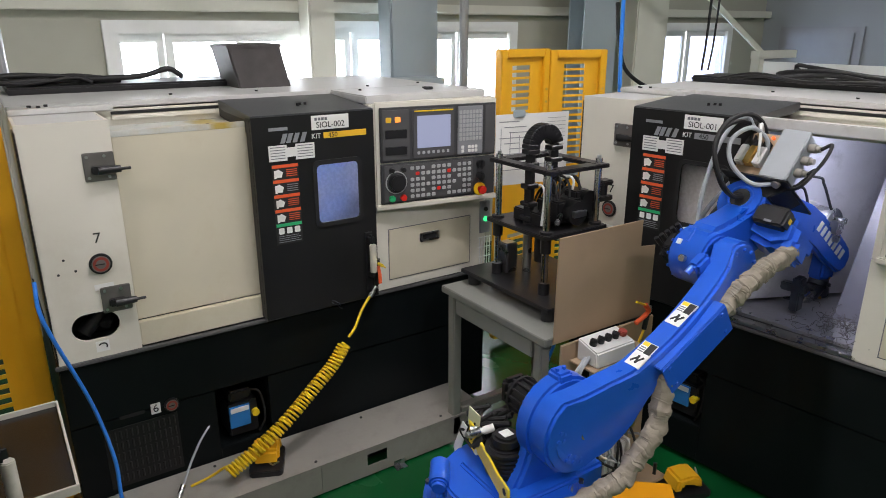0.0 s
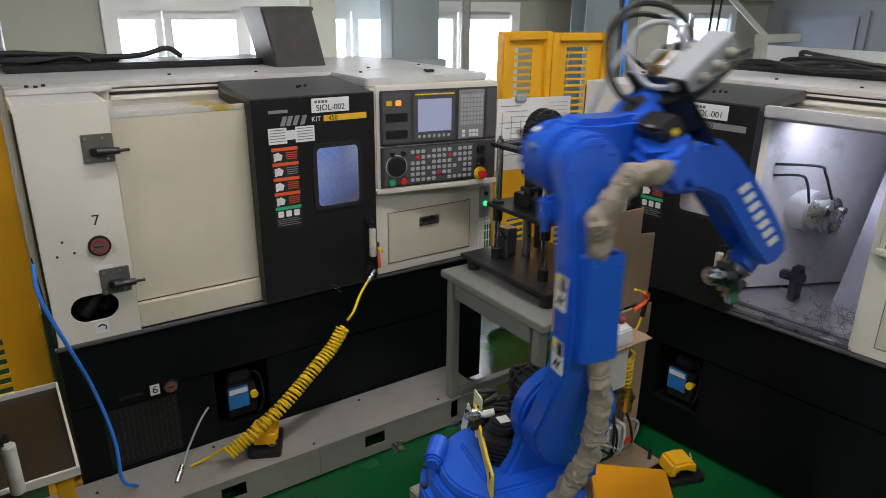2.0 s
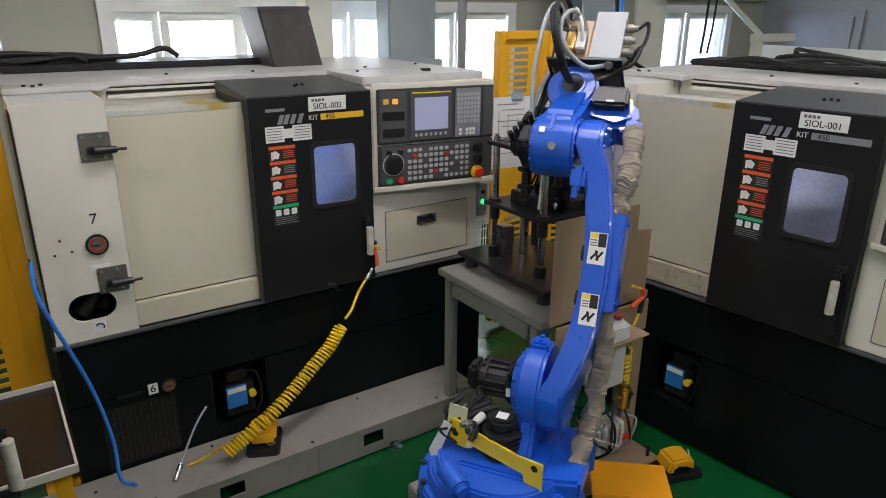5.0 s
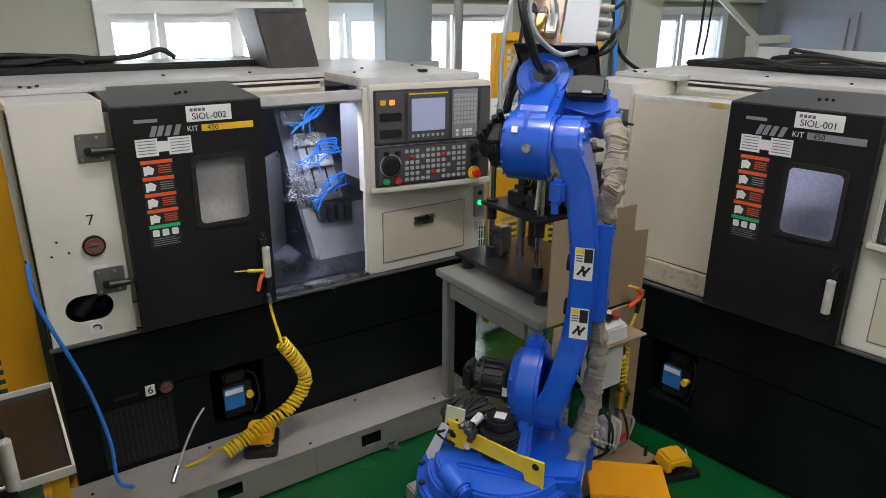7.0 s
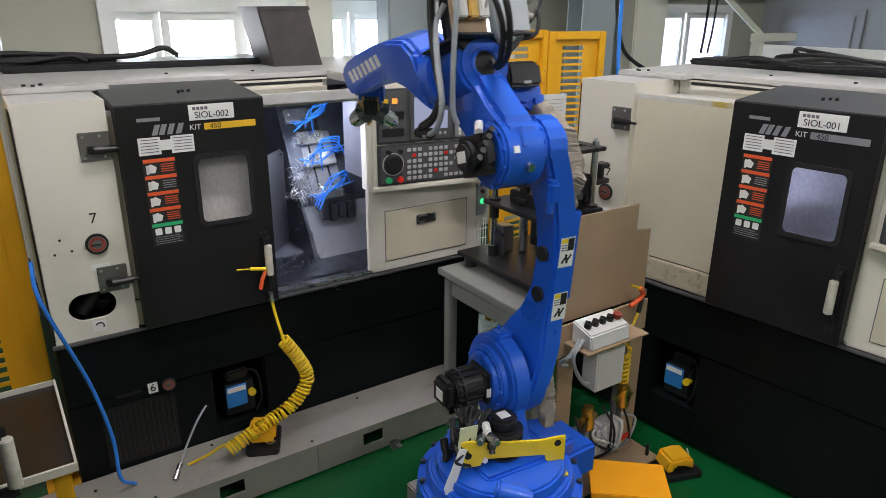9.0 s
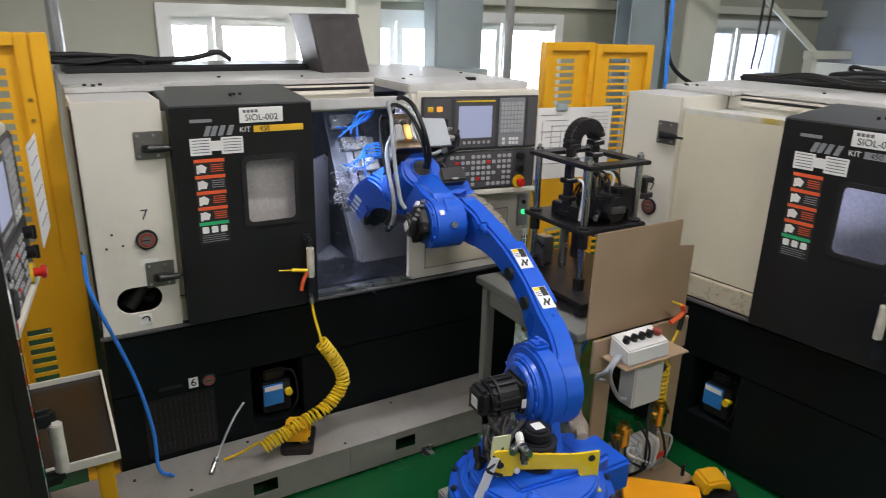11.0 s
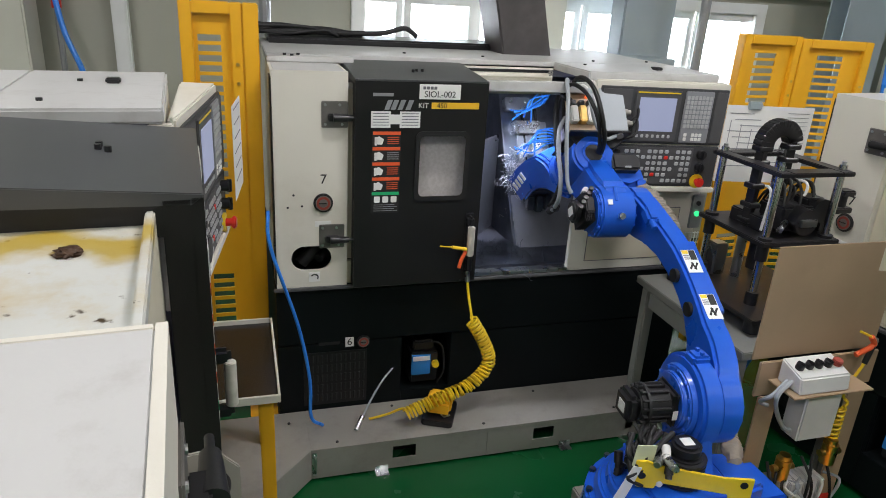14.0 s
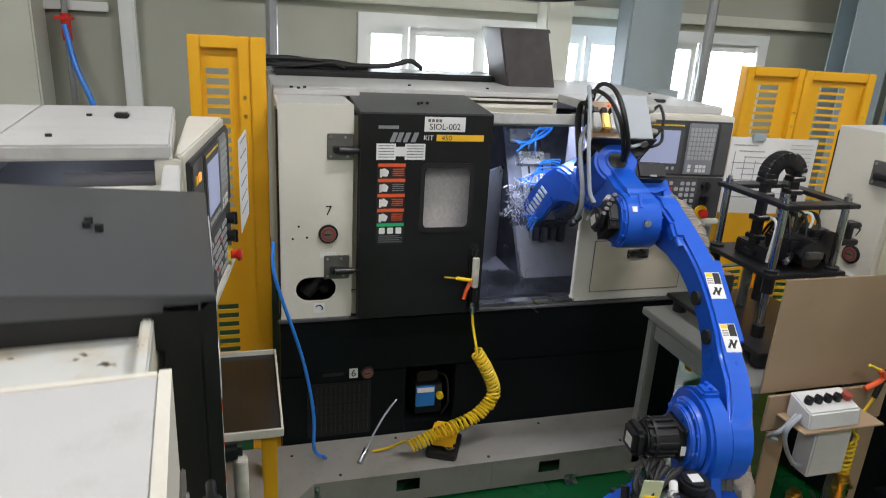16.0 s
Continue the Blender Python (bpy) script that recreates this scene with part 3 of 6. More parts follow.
    part("dial_mark", tube([(0.375 + 0.016 * math.cos(a) + 0.01, -0.003, 0.862 + 0.014 * math.sin(a)) for a in (2.6, 1.8, 1.0, 0.2, -0.6)], 0.003, 6, 4), M_BLACKINK, ob)
    for u, z in ((0.30, 1.245), (0.275, 1.19), (0.335, 1.195)):
        part("screw_hole", rod((u, -0.002, z), (u, 0.002, z), 0.005, seg=10), M_BLACKINK, ob)
    for u, z in ((0.475, 1.59), (0.462, 1.055)):
        lt = part("latch_plate", box(u - 0.055, u + 0.055, -0.006, 0.0, z - 0.055, z + 0.055, 0.003), M_LATCH, ob, "stainless latch plate with a plunger")
        part("plunger", join(rod((u - 0.01, -0.03, z - 0.01), (u + 0.07, -0.03, z - 0.01), 0.018, 0.013), rod((u + 0.07, -0.03, z - 0.01), (u + 0.105, -0.03, z - 0.01), 0.006), box(u - 0.03, u + 0.03, -0.03, -0.004, z - 0.025, z + 0.005, 0.004)), M_PLASTIC, lt)
        for du, dz in ((-0.04, 0.04), (0.02, 0.04), (-0.04, -0.04), (0.03, -0.04)):
            part("screw", rod((u + du, -0.009, z + dz), (u + du, -0.005, z + dz), 0.006, seg=10), M_STEEL, lt)
    # fixed middle cover
    part("middle_cover", join(box(0.532, 1.09, 0.03, 0.045, 0.93, 1.695, 0.004), box(1.07, 1.09, 0.045, 0.3, 0.93, 1.695, 0.003)), M_CREAMY, ob, "yellowed cream fixed front cover")
    part("lower_band", box(0.532, 1.09, 0.012, 0.04, 0.817, 0.925, 0.004), M_SPECK if interior == "chuck" else M_CREAMY, ob)
    part("ledge_top", join(box(0.532, 1.63, 0.046, 0.40, 1.68, 1.69, 0.0), box(0.532, 1.09, 0.03, 0.046, 1.69, 1.715, 0.003)), M_STAINED, ob, "white ledge with yellow oil stains")
    part("swarf_clump", clump((0.94, 0.15, 1.694), 0.018, 5), M_RUST, ob)
    part("roof_fascia", join(box(0.532, 1.63, 0.40, 0.41, 1.69, 1.76, 0.002), box(0.60, 1.60, 0.385, 0.40, 1.715, 1.735, 0.002)), M_CREAM, ob)
    part("roof_slot", box(0.60, 1.60, 0.39, 0.402, 1.738, 1.75, 0.001), M_RUBBER, ob)
    # roof
    part("roof", join(box(0.22, 2.335, 0.41, 1.3, 1.765, 1.79, 0.004), box(0.22, 0.60, 0.30, 0.41, 1.764, 1.788, 0.004), box(1.632, 2.335, 0.02, 0.41, 1.752, 1.79, 0.006)), M_WHITE_TOP, ob, "white sheet roof with screws and scuffs")
    for u, v in ((0.30, 0.36), (0.33, 0.33), (0.36, 0.37), (1.75, 0.3), (1.9, 0.5), (2.1, 0.25), (2.25, 0.55), (0.9, 0.6), (1.3, 0.55)):
        part("roof_screw", rod((u, v, 1.788), (u, v, 1.797), 0.008, seg=10), M_PLASTIC, ob)
    part("roof_clip", box(2.05, 2.09, 0.14, 0.18, 1.79, 1.805, 0.004), M_PLASTIC, ob)
    part("rear_housing", join(box(0.25, 1.55, 0.95, 1.28, 1.79, 1.825, 0.01)), M_PLASTIC, ob, "black rear housing under the cables")
    part("side_panel", box(0.215, 2.335, 1.25, 1.29, 0.80, 1.765, 0.002), M_CREAM, ob)
    # working space
    part("interior_shell", join(box(0.9, 0.92, 0.1, 1.2, 0.80, 1.68, 0), box(0.92, 1.98, 1.18, 1.2, 0.80, 1.76, 0), box(1.96, 1.98, 0.045, 1.18, 0.80, 1.75, 0), box(0.92, 1.96, 0.045, 1.18, 0.80, 0.83, 0), box(0.92, 1.96, 0.4, 1.18, 1.72, 1.75, 0)), M_INNER, ob, "grey painted working space")
    part("opening_frame", box(1.09, 1.63, 0.0, 0.04, 1.695, 1.74, 0.003), M_WHITE_TOP, ob)
    part("opening_sill", box(1.075, 1.65, 0.0, 0.05, 0.817, 0.835, 0.003), M_STEEL, ob)
    lamp = part("work_lamp", box(1.74, 1.80, 0.29, 0.34, 1.52, 1.62, 0.01), M_TUBE, ob, "lit work lamp tube")
    if interior == "tools":
        tool_slide(ob)
    elif interior == "chuck":
        chuck_space(ob)
    # right column
    part("column_cover", join(box(1.632, 2.335, 0.0, 0.03, 0.817, 1.25, 0.004), box(1.632, 1.662, 0.0, 0.06, 1.25, 1.75, 0.004), box(1.662, 2.335, 0.02, 0.04, 1.25, 1.75, 0.003)), M_CREAM, ob, "cream painted control column")
    part("column_side", box(2.31, 2.335, 0.03, 1.25, 0.80, 1.76, 0.003), M_CREAM, ob)
    part("column_liner", box(1.99, 2.0, 0.045, 1.2, 0.80, 1.75), M_CREAM, ob)
    part("jamb", box(1.64, 1.66, 0.045, 0.26, 1.30, 1.72, 0.004), M_INNER, ob)
    st = part("storage_door", box(1.726, 2.227, -0.004, 0.0, 0.868, 1.13, 0.003), M_CREAMY, ob, "cream drawer front")
    part("seam", join(box(1.722, 2.231, -0.0015, 0.001, 1.13, 1.134, 0), box(1.722, 2.231, -0.0015, 0.001, 0.864, 0.868, 0), box(1.722, 1.726, -0.0015, 0.001, 0.868, 1.13, 0), box(2.227, 2.231, -0.0015, 0.001, 0.868, 1.13, 0)), M_INK, ob)
    cup = part("recessed_handle", holed_plate(round_rect(1.965, 1.062, 0.06, 0.024, 0.01), round_rect(1.965, 1.062, 0.045, 0.013, 0.005), -0.01, -0.003), M_STEEL, st)
    part("cup", box(1.92, 2.01, -0.005, -0.0035, 1.049, 1.075, 0), M_RUBBER, st)
    side = part("side_box", box(2.29, 2.36, -0.012, 0.0, 1.02, 1.2, 0.004), M_GREYSTICK, ob)
    part("green_lamp", rod((2.325, -0.02, 1.10), (2.325, -0.01, 1.10), 0.014), M_LED_G, side)
    part("black_button", rod((2.325, -0.02, 1.155), (2.325, -0.01, 1.155), 0.012), M_PLASTIC, side)
    part("wire_rack", join(*[tube([(2.29 + 0.017 * i, -0.01, 0.83), (2.29 + 0.017 * i, -0.01, 1.0)], 0.0025, 5, 0) for i in range(5)], *[tube([(2.28, -0.01, 0.83 + 0.055 * i), (2.365, -0.01, 0.83 + 0.055 * i)], 0.0025, 5, 0) for i in range(4)]), M_FRAME, ob)
    control_panel(ob, swing)
    # sliding door, modelled closed
    door = part("sliding_door", holed_plate([(1.057, 0.822), (1.632, 0.822), (1.632, 1.735), (1.057, 1.735)], round_rect(1.44, 1.375, 0.115, 0.147, 0.025), -0.05, -0.03), M_BLACK, ob, "black sliding door with a window and stickers")
    part("door_edge", box(1.057, 1.075, -0.03, 0.02, 0.822, 1.735, 0.003), M_BLACK, door)
    part("door_edge", box(1.615, 1.632, -0.03, 0.02, 0.822, 1.735, 0.003), M_BLACK, door)
    part("door_edge", box(1.075, 1.615, -0.03, 0.02, 0.822, 0.84, 0.003), M_BLACK, door)
    part("door_hood", prism([(-0.05, 1.735), (-0.05, 1.742), (0.385, 1.775), (0.385, 1.74), (0.30, 1.727), (-0.03, 1.72)], 1.057, 1.632, "x", 0.002), M_HOOD, door, "dark grey sloping hood")
    part("hood_cheek", prism([(-0.05, 1.733), (0.385, 1.765), (0.385, 1.70), (-0.03, 1.66)], 1.058, 1.069, "x", 0.002), M_BLACK, door)
    part("window_seal", holed_plate(round_rect(1.44, 1.375, 0.122, 0.154, 0.03), round_rect(1.44, 1.375, 0.103, 0.134, 0.022), -0.056, -0.049), M_RUBBER, door)
    g = part("pane", prism(round_rect(1.44, 1.375, 0.114, 0.146, 0.02), -0.046, -0.040), M_DOORGLASS, door, "oily door window pane")
    g.visible_shadow = False
    part("logo_mark", join(*[prism([(1.178 + s * i, 1.62), (1.198 + s * i, 1.62), (1.213 + s * i, 1.66), (1.193 + s * i, 1.66)], -0.0525, -0.05) for i, s in enumerate((0.022, 0.026, 0.028, 0.03))], box(1.13, 1.215, -0.0525, -0.05, 1.675, 1.688, 0)), M_GREYSTICK, door)
    lab = part("id_label", box(1.325, 1.505, -0.053, -0.05, 1.665, 1.727, 0.001), M_WHITESTICK, door, "white identification label")
    lettering("id_text", number, 0.036, M_BLACKINK, lab, pose(1.415, -0.0535, 1.685))
    part("id_mark", join(*[box(1.34 + 0.016 * i, 1.352 + 0.016 * i, -0.0542, -0.053, 1.706, 1.718, 0) for i in range(4)]), M_INK, lab)
    # the strip is grey; "lit" paints reflected orange light into its colour
    strip = part("model_strip", box(1.38, 1.592, -0.0525, -0.05, 1.625, 1.652, 0.001), M_GOLD if door_open == "lit" else M_GREYSTICK, door)
    lettering("model_text", "450", 0.03, M_BLACKINK, strip, pose(1.425, -0.053, 1.638))
    lettering("model_text", "KIT", 0.03, M_WHITESTICK, door, pose(1.345, -0.0515, 1.638))
    for u0, u1 in ((1.123, 1.205), (1.245, 1.333)):
        pg = part("paper_sheet", box(u0, u1, -0.053, -0.05, 1.545, 1.613, 0.0), M_PAPER, door)
        part("print_block", join(*[box(u0 + 0.008, u1 - 0.008, -0.0538, -0.0528, 1.555 + 0.012 * i, 1.558 + 0.012 * i, 0) for i in range(5)]), M_INK, pg)
    part("paper_sheet", box(1.205, 1.245, -0.053, -0.05, 1.56, 1.60, 0.0), M_PAPER, door)
    sheet = part("warning_sticker", box(1.13, 1.253, -0.0515, -0.05, 1.17, 1.53, 0.0), M_BLACKINK, door, "column of orange and green warning stickers")
    for k in range(4):
        z = 1.515 - 0.066 * k
        part("orange_band", box(1.132, 1.251, -0.0525, -0.051, z, z + 0.014, 0.0), M_ORSTICK, sheet)
        part("pictogram", join(prism([(1.142, z - 0.04), (1.172, z - 0.042), (1.180, z - 0.02), (1.160, z - 0.006), (1.145, z - 0.012)], -0.0525, -0.051), box(1.140, 1.150, -0.0525, -0.051, z - 0.045, z - 0.01, 0)), M_WHITESTICK, sheet)
        part("print_block", join(*[box(1.195, 1.245, -0.0525, -0.051, z - 0.012 - 0.009 * i, z - 0.009 - 0.009 * i, 0) for i in range(4)]), M_ORSTICK if k != 1 else M_GREYSTICK, sheet)
    part("green_band", box(1.132, 1.251, -0.0525, -0.051, 1.252, 1.266, 0.0), M_GREENSTICK, sheet)
    for k in range(3):
        part("pictogram", prism(round_rect(1.155 + 0.037 * k, 1.232, 0.013, 0.014, 0.005), -0.0525, -0.051), M_WHITESTICK, sheet)
    part("print_block", join(*[box(1.14, 1.245 - 0.012 * (i % 2), -0.0525, -0.051, 1.18 + 0.009 * i, 1.182 + 0.009 * i, 0) for i in range(4)]), M_GREYSTICK, sheet)
    hb = part("door_handle", join(box(1.57, 1.60, -0.10, -0.048, 1.10, 1.15, 0.012), box(1.57, 1.60, -0.10, -0.048, 0.93, 0.97, 0.01), box(1.565, 1.605, -0.058, -0.05, 0.86, 1.16, 0.004)), M_PLASTIC, door)
    part("grip", rod((1.585, -0.095, 0.965), (1.585, -0.095, 1.105), 0.017, w=0.003), M_GRIP, hb, "worn pale steel grip")
    for dx in (0.28, 0.30, 0.325):
        part("roof_screw", rod((1.057 + dx, 0.12 + 0.02 * (dx > 0.29), 1.750), (1.057 + dx, 0.12 + 0.02 * (dx > 0.29), 1.767), 0.007, seg=8), M_PLASTIC, door)
    return ob, door


def clump(c, r, seed):
    rnd = random.Random(seed)
    bm = bmesh.new()
    bmesh.ops.create_icosphere(bm, subdivisions=3, radius=r)
    for v in bm.verts:
        v.co *= 1 + rnd.uniform(-0.25, 0.35)
        v.co.z *= 0.35
    bmesh.ops.translate(bm, verts=bm.verts, vec=c)
    return bm


def gauge(ob, u, v, z, r):
    g = part("gauge", join(rod((u, v, z), (u, v - 0.012, z), r, w=0.003, seg=32)), M_PLASTIC, ob, "dark pressure gauge with a faded red ring")
    part("dial", rod((u, v - 0.0125, z), (u, v - 0.0145, z), r * 0.80, seg=28), M_LATCH, g)
    part("red_ring", join(holed_plate([(u + r * 0.7 * math.cos(a * 0.26), z + r * 0.7 * math.sin(a * 0.26)) for a in range(24)], [(u + r * 0.45 * math.cos(a * 0.26), z + r * 0.45 * math.sin(a * 0.26)) for a in range(24)], v - 0.0155, v - 0.0148)), M_GAUGE, g)
    part("needle", box(u - r * 0.5, u + r * 0.3, v - 0.0175, v - 0.016, z - 0.002, z + 0.002, 0), M_BLACKINK, g)


def control_panel(ob, swing):
    """The operator's panel, hinged at x 1.66 and swung out by that many degrees."""
    tilt = pose(1.66, -0.005, 0, 0, 0, -swing)
    K = 0.94
    def q(x0, x1, y0, y1, z0, z1, w=0.002):
        return box(x0 * K, x1 * K, y0, y1, z0, z1, w, 2, tilt)
    hs = part("control_housing", join(prism([(0.0, 0.0), (0.66, 0.0), (0.66, 0.0106 * swing), (0.0, 0.02)], 1.245, 1.76, "z", 0.006)), M_CREAM, ob, "cream control panel housing")
    hs.data.transform(tilt)
    part("lip", q(-0.005, 0.70, -0.022, 0.0, 1.243, 1.268, 0.004), M_CREAM, hs)
    up = part("screen_unit", q(0.025, 0.69, -0.012, 0, 1.475, 1.735, 0.003), M_PANELGREY, ob, "charcoal panel with screen and key pad")
    part("switch_field", q(0.035, 0.185, -0.016, -0.011, 1.485, 1.725, 0.003), M_KEYPAD, up)
    part("lcd_bezel", q(0.20, 0.44, -0.02, -0.011, 1.485, 1.725, 0.006), M_KEYPAD, up)
    part("lcd", q(0.225, 0.415, -0.0225, -0.0195, 1.535, 1.69, 0.001), M_SCREEN, up, "glowing blue-grey screen")
    part("soft_key_row", join(*[q(0.225 + 0.028 * i, 0.24 + 0.028 * i, -0.0235, -0.019, 1.505, 1.52, 0.002) for i in range(7)]), M_KEY, up)
    part("yellow_strip", q(0.21, 0.43, -0.0215, -0.0195, 1.71, 1.716, 0), M_BRYELLOW, up)
    kp = part("key_pad", q(0.46, 0.61, -0.019, -0.011, 1.485, 1.725, 0.003), M_GREYSTICK, up)
    part("key", join(*[q(0.468 + 0.0195 * i, 0.484 + 0.0195 * i, -0.022, -0.018, 1.555 + 0.022 * j, 1.573 + 0.022 * j, 0.002) for i in range(7) for j in range(7)]), M_KEY, kp)
    for i, j in ((0, 0), (1, 0), (2, 0), (1, 1), (0, 1), (2, 1), (-2, 1), (-2, 0)):
        part("cursor_key", q(0.52 + 0.02 * i, 0.537 + 0.02 * i, -0.022, -0.018, 1.495 + 0.02 * j, 1.511 + 0.02 * j, 0.002), M_WHITESTICK, kp)
    part("right_strip", q(0.625, 0.685, -0.016, -0.011, 1.485, 1.725, 0.003), M_KEYPAD, up)
    part("power_lamp", q(0.055, 0.085, -0.02, -0.015, 1.665, 1.69, 0.003), M_GOLD, up)
    part("power_lamp", q(0.105, 0.135, -0.02, -0.015, 1.665, 1.69, 0.003), M_LED_O, up)
    part("label_plate", q(0.05, 0.17, -0.019, -0.015, 1.59, 1.63, 0.002), M_PLASTIC, up)
    part("label_plate", q(0.05, 0.17, -0.019, -0.015, 1.51, 1.55, 0.002), M_PLASTIC, up)
    lo = part("operation_panel", q(0.025, 0.69, -0.012, 0, 1.27, 1.468, 0.003), M_PANELGREY, ob, "charcoal operation panel with keys and knobs")
    part("panel_face", q(0.04, 0.555, -0.015, -0.011, 1.28, 1.46, 0.002), M_KEYPAD, lo)
    part("rotary_knob", rod((0.10, -0.045, 1.375), (0.10, -0.014, 1.375), 0.042, w=0.004, m=tilt), M_PLASTIC, lo)
    part("knob_scale", rod((0.10, -0.018, 1.375), (0.10, -0.014, 1.375), 0.056, m=tilt, seg=40), M_KEY, lo)
    part("knob_scale_disc", rod((0.10, -0.0195, 1.375), (0.10, -0.0175, 1.375), 0.051, m=tilt, seg=40), M_PANELGREY, lo)
    part("start_button", rod((0.075, -0.03, 1.297), (0.075, -0.012, 1.297), 0.016, w=0.002, m=tilt), M_GREENSTICK, lo)
    part("stop_button", rod((0.135, -0.03, 1.297), (0.135, -0.012, 1.297), 0.016, w=0.002, m=tilt), M_RED, lo)
    for i in range(2):
        part("toggle", rod((0.075 + 0.06 * i, -0.035, 1.437), (0.075 + 0.06 * i, -0.012, 1.437), 0.011, m=tilt), M_PLASTIC, lo)
    rnd = random.Random(4)
    for i in range(12):
        for j in range(6):
            if 5 <= i <= 6 and j < 1 or (i in (3, 8) and j % 2) or rnd.random() < 0.08:
                continue
            x, z = 0.185 + 0.0305 * i, 1.29 + 0.028 * j
            mat = M_RED if (i, j) in ((1, 4), (5, 1), (7, 4)) else M_KEY
            part("push_key", q(x, x + 0.022, -0.02, -0.014, z, z + 0.018, 0.003), mat, lo)
    for z in (1.432, 1.368):
        part("selector", join(rod((0.560, -0.04, z), (0.560, -0.012, z), 0.02, w=0.002, m=tilt), q(0.591, 0.601, -0.048, -0.03, z - 0.022, z + 0.022)), M_PLASTIC, lo)
    part("stop_ring", rod((0.560, -0.022, 1.30), (0.560, -0.012, 1.30), 0.034, w=0.002, m=tilt, seg=32), M_BRYELLOW, lo)
    part("emergency_stop", join(rod((0.560, -0.045, 1.30), (0.560, -0.02, 1.30), 0.014, m=tilt), rod((0.560, -0.058, 1.30), (0.560, -0.042, 1.30), 0.022, w=0.004, m=tilt, seg=28)), M_RED, lo)


def slant(ob, u0, mat):
    """The sloping bed: its face runs from deep at the top to near at the bottom."""
    return part("slant_bed", prism([(0.80, 1.72), (0.38, 0.96), (0.30, 0.832), (1.1, 0.832), (1.1, 1.72)], u0, 1.95, "x", 0.003), mat, ob)


def on_slope(u, z, out=0.0):
    """A point on the face of the sloping bed, lifted off it."""
    return Vector((u, 0.80 - (1.72 - z) * 0.5526 - 0.875 * out, z + 0.484 * out))


def tool_slide(ob):
    """Slant bed with gang tool blocks and blue coolant lines."""
    slant(ob, 1.47, M_DSTEEL)
    tip = pose(0, 0, 0, -28.9, 0, 0)
    part("left_guard", prism([(1.08, 0.22), (1.47, 0.66), (1.47, 0.68), (1.06, 0.24)], 0.84, 1.37, "z", 0.003), M_GUARD, ob)
    part("rail", join(*[box(u, u + 0.014, -0.012, 0.0, -0.36, 0.2, 0.002, 2, Matrix.Translation(on_slope(0, 1.33)) @ tip) for u in (1.585, 1.665)]), M_RUBBER, ob)
    part("slide_plate", box(1.55, 1.73, -0.01, 0.0, -0.20, 0.16, 0.003, 2, Matrix.Translation(on_slope(0, 1.30)) @ tip), M_GUARD, ob)
    for k in range(4):
        part("way_cover", box(1.48 + 0.004 * k, 1.94, -0.012 - 0.012 * k, 0.0, -0.075, 0.07, 0.003, 2, Matrix.Translation(on_slope(0, 1.02 - 0.115 * k)) @ tip), M_GUARD, ob)
    for k, (u, z) in enumerate(((1.56, 1.52), (1.60, 1.405), (1.64, 1.295), (1.64, 1.13))):
        bm = join(box(-0.075, 0.075, -0.05, 0.0, -0.035, 0.035, 0.004), *[rod((x, -0.056, 0.01), (x, -0.049, 0.01), 0.011, seg=14) for x in (-0.045, 0.045)])
        bmesh.ops.transform(bm, verts=bm.verts, matrix=Matrix.Translation(on_slope(u, z)) @ tip)
        part("tool_block", bm, M_STEEL, ob)
    part("tool_turret", join(*[box(1.55 + 0.05 * k, 1.59 + 0.05 * k, 0.36, 0.45, 1.02 - 0.012 * (k % 2), 1.10, 0.006) for k in range(4)], box(1.54, 1.76, 0.40, 0.46, 1.06, 1.12, 0.006)), M_DSTEEL, ob)
    rnd = random.Random(2)
    for z, n, up in ((1.48, 6, 0.09), (1.30, 7, 0.02), (1.12, 7, 0.07)):
        for k in range(n):
            a = on_slope(1.50 + 0.025 * rnd.random() * k, z - 0.012 * k, 0.07)
            b = on_slope(1.58 + 0.01 * k, z + 0.014 * k - 0.02 + rnd.uniform(-0.02, 0.02), 0.07 + 0.05 * rnd.random())
            c = on_slope(1.68 + 0.01 * k, z + 0.012 * k + 0.3 * up, 0.10)
            d = on_slope(1.76 + rnd.uniform(-0.07, 0.03), z + up + rnd.uniform(-0.05, 0.03), 0.05)
            part("coolant_line", bead_hose([a, b, c, d], 0.0048), M_BLUEHOSE, ob, "blue segmented coolant line")
    tagged(part("swarf", swarf(on_slope(1.50, 1.18, 0.05), (0.07, 0.05, 0.16), 150, 3), M_CHIPS, ob), kind="stuff")
    part("sump", box(1.0, 1.9, 0.06, 0.4, 0.832, 0.845, 0), M_DSTEEL, ob)
    tagged(part("sump_swarf", swarf((1.3, 0.2, 0.85), (0.25, 0.2, 0.012), 120, 13), M_DSTEEL, ob), kind="stuff")
    part("pipe_bend", join(tube([(1.10, 0.26, 1.36), (1.20, 0.30, 1.36), (1.22, 0.31, 1.33), (1.20, 0.31, 1.24)], 0.006), tube([(1.10, 0.26, 1.33), (1.17, 0.28, 1.33), (1.19, 0.28, 1.30), (1.17, 0.28, 1.23)], 0.006)), M_RUBBER, ob)


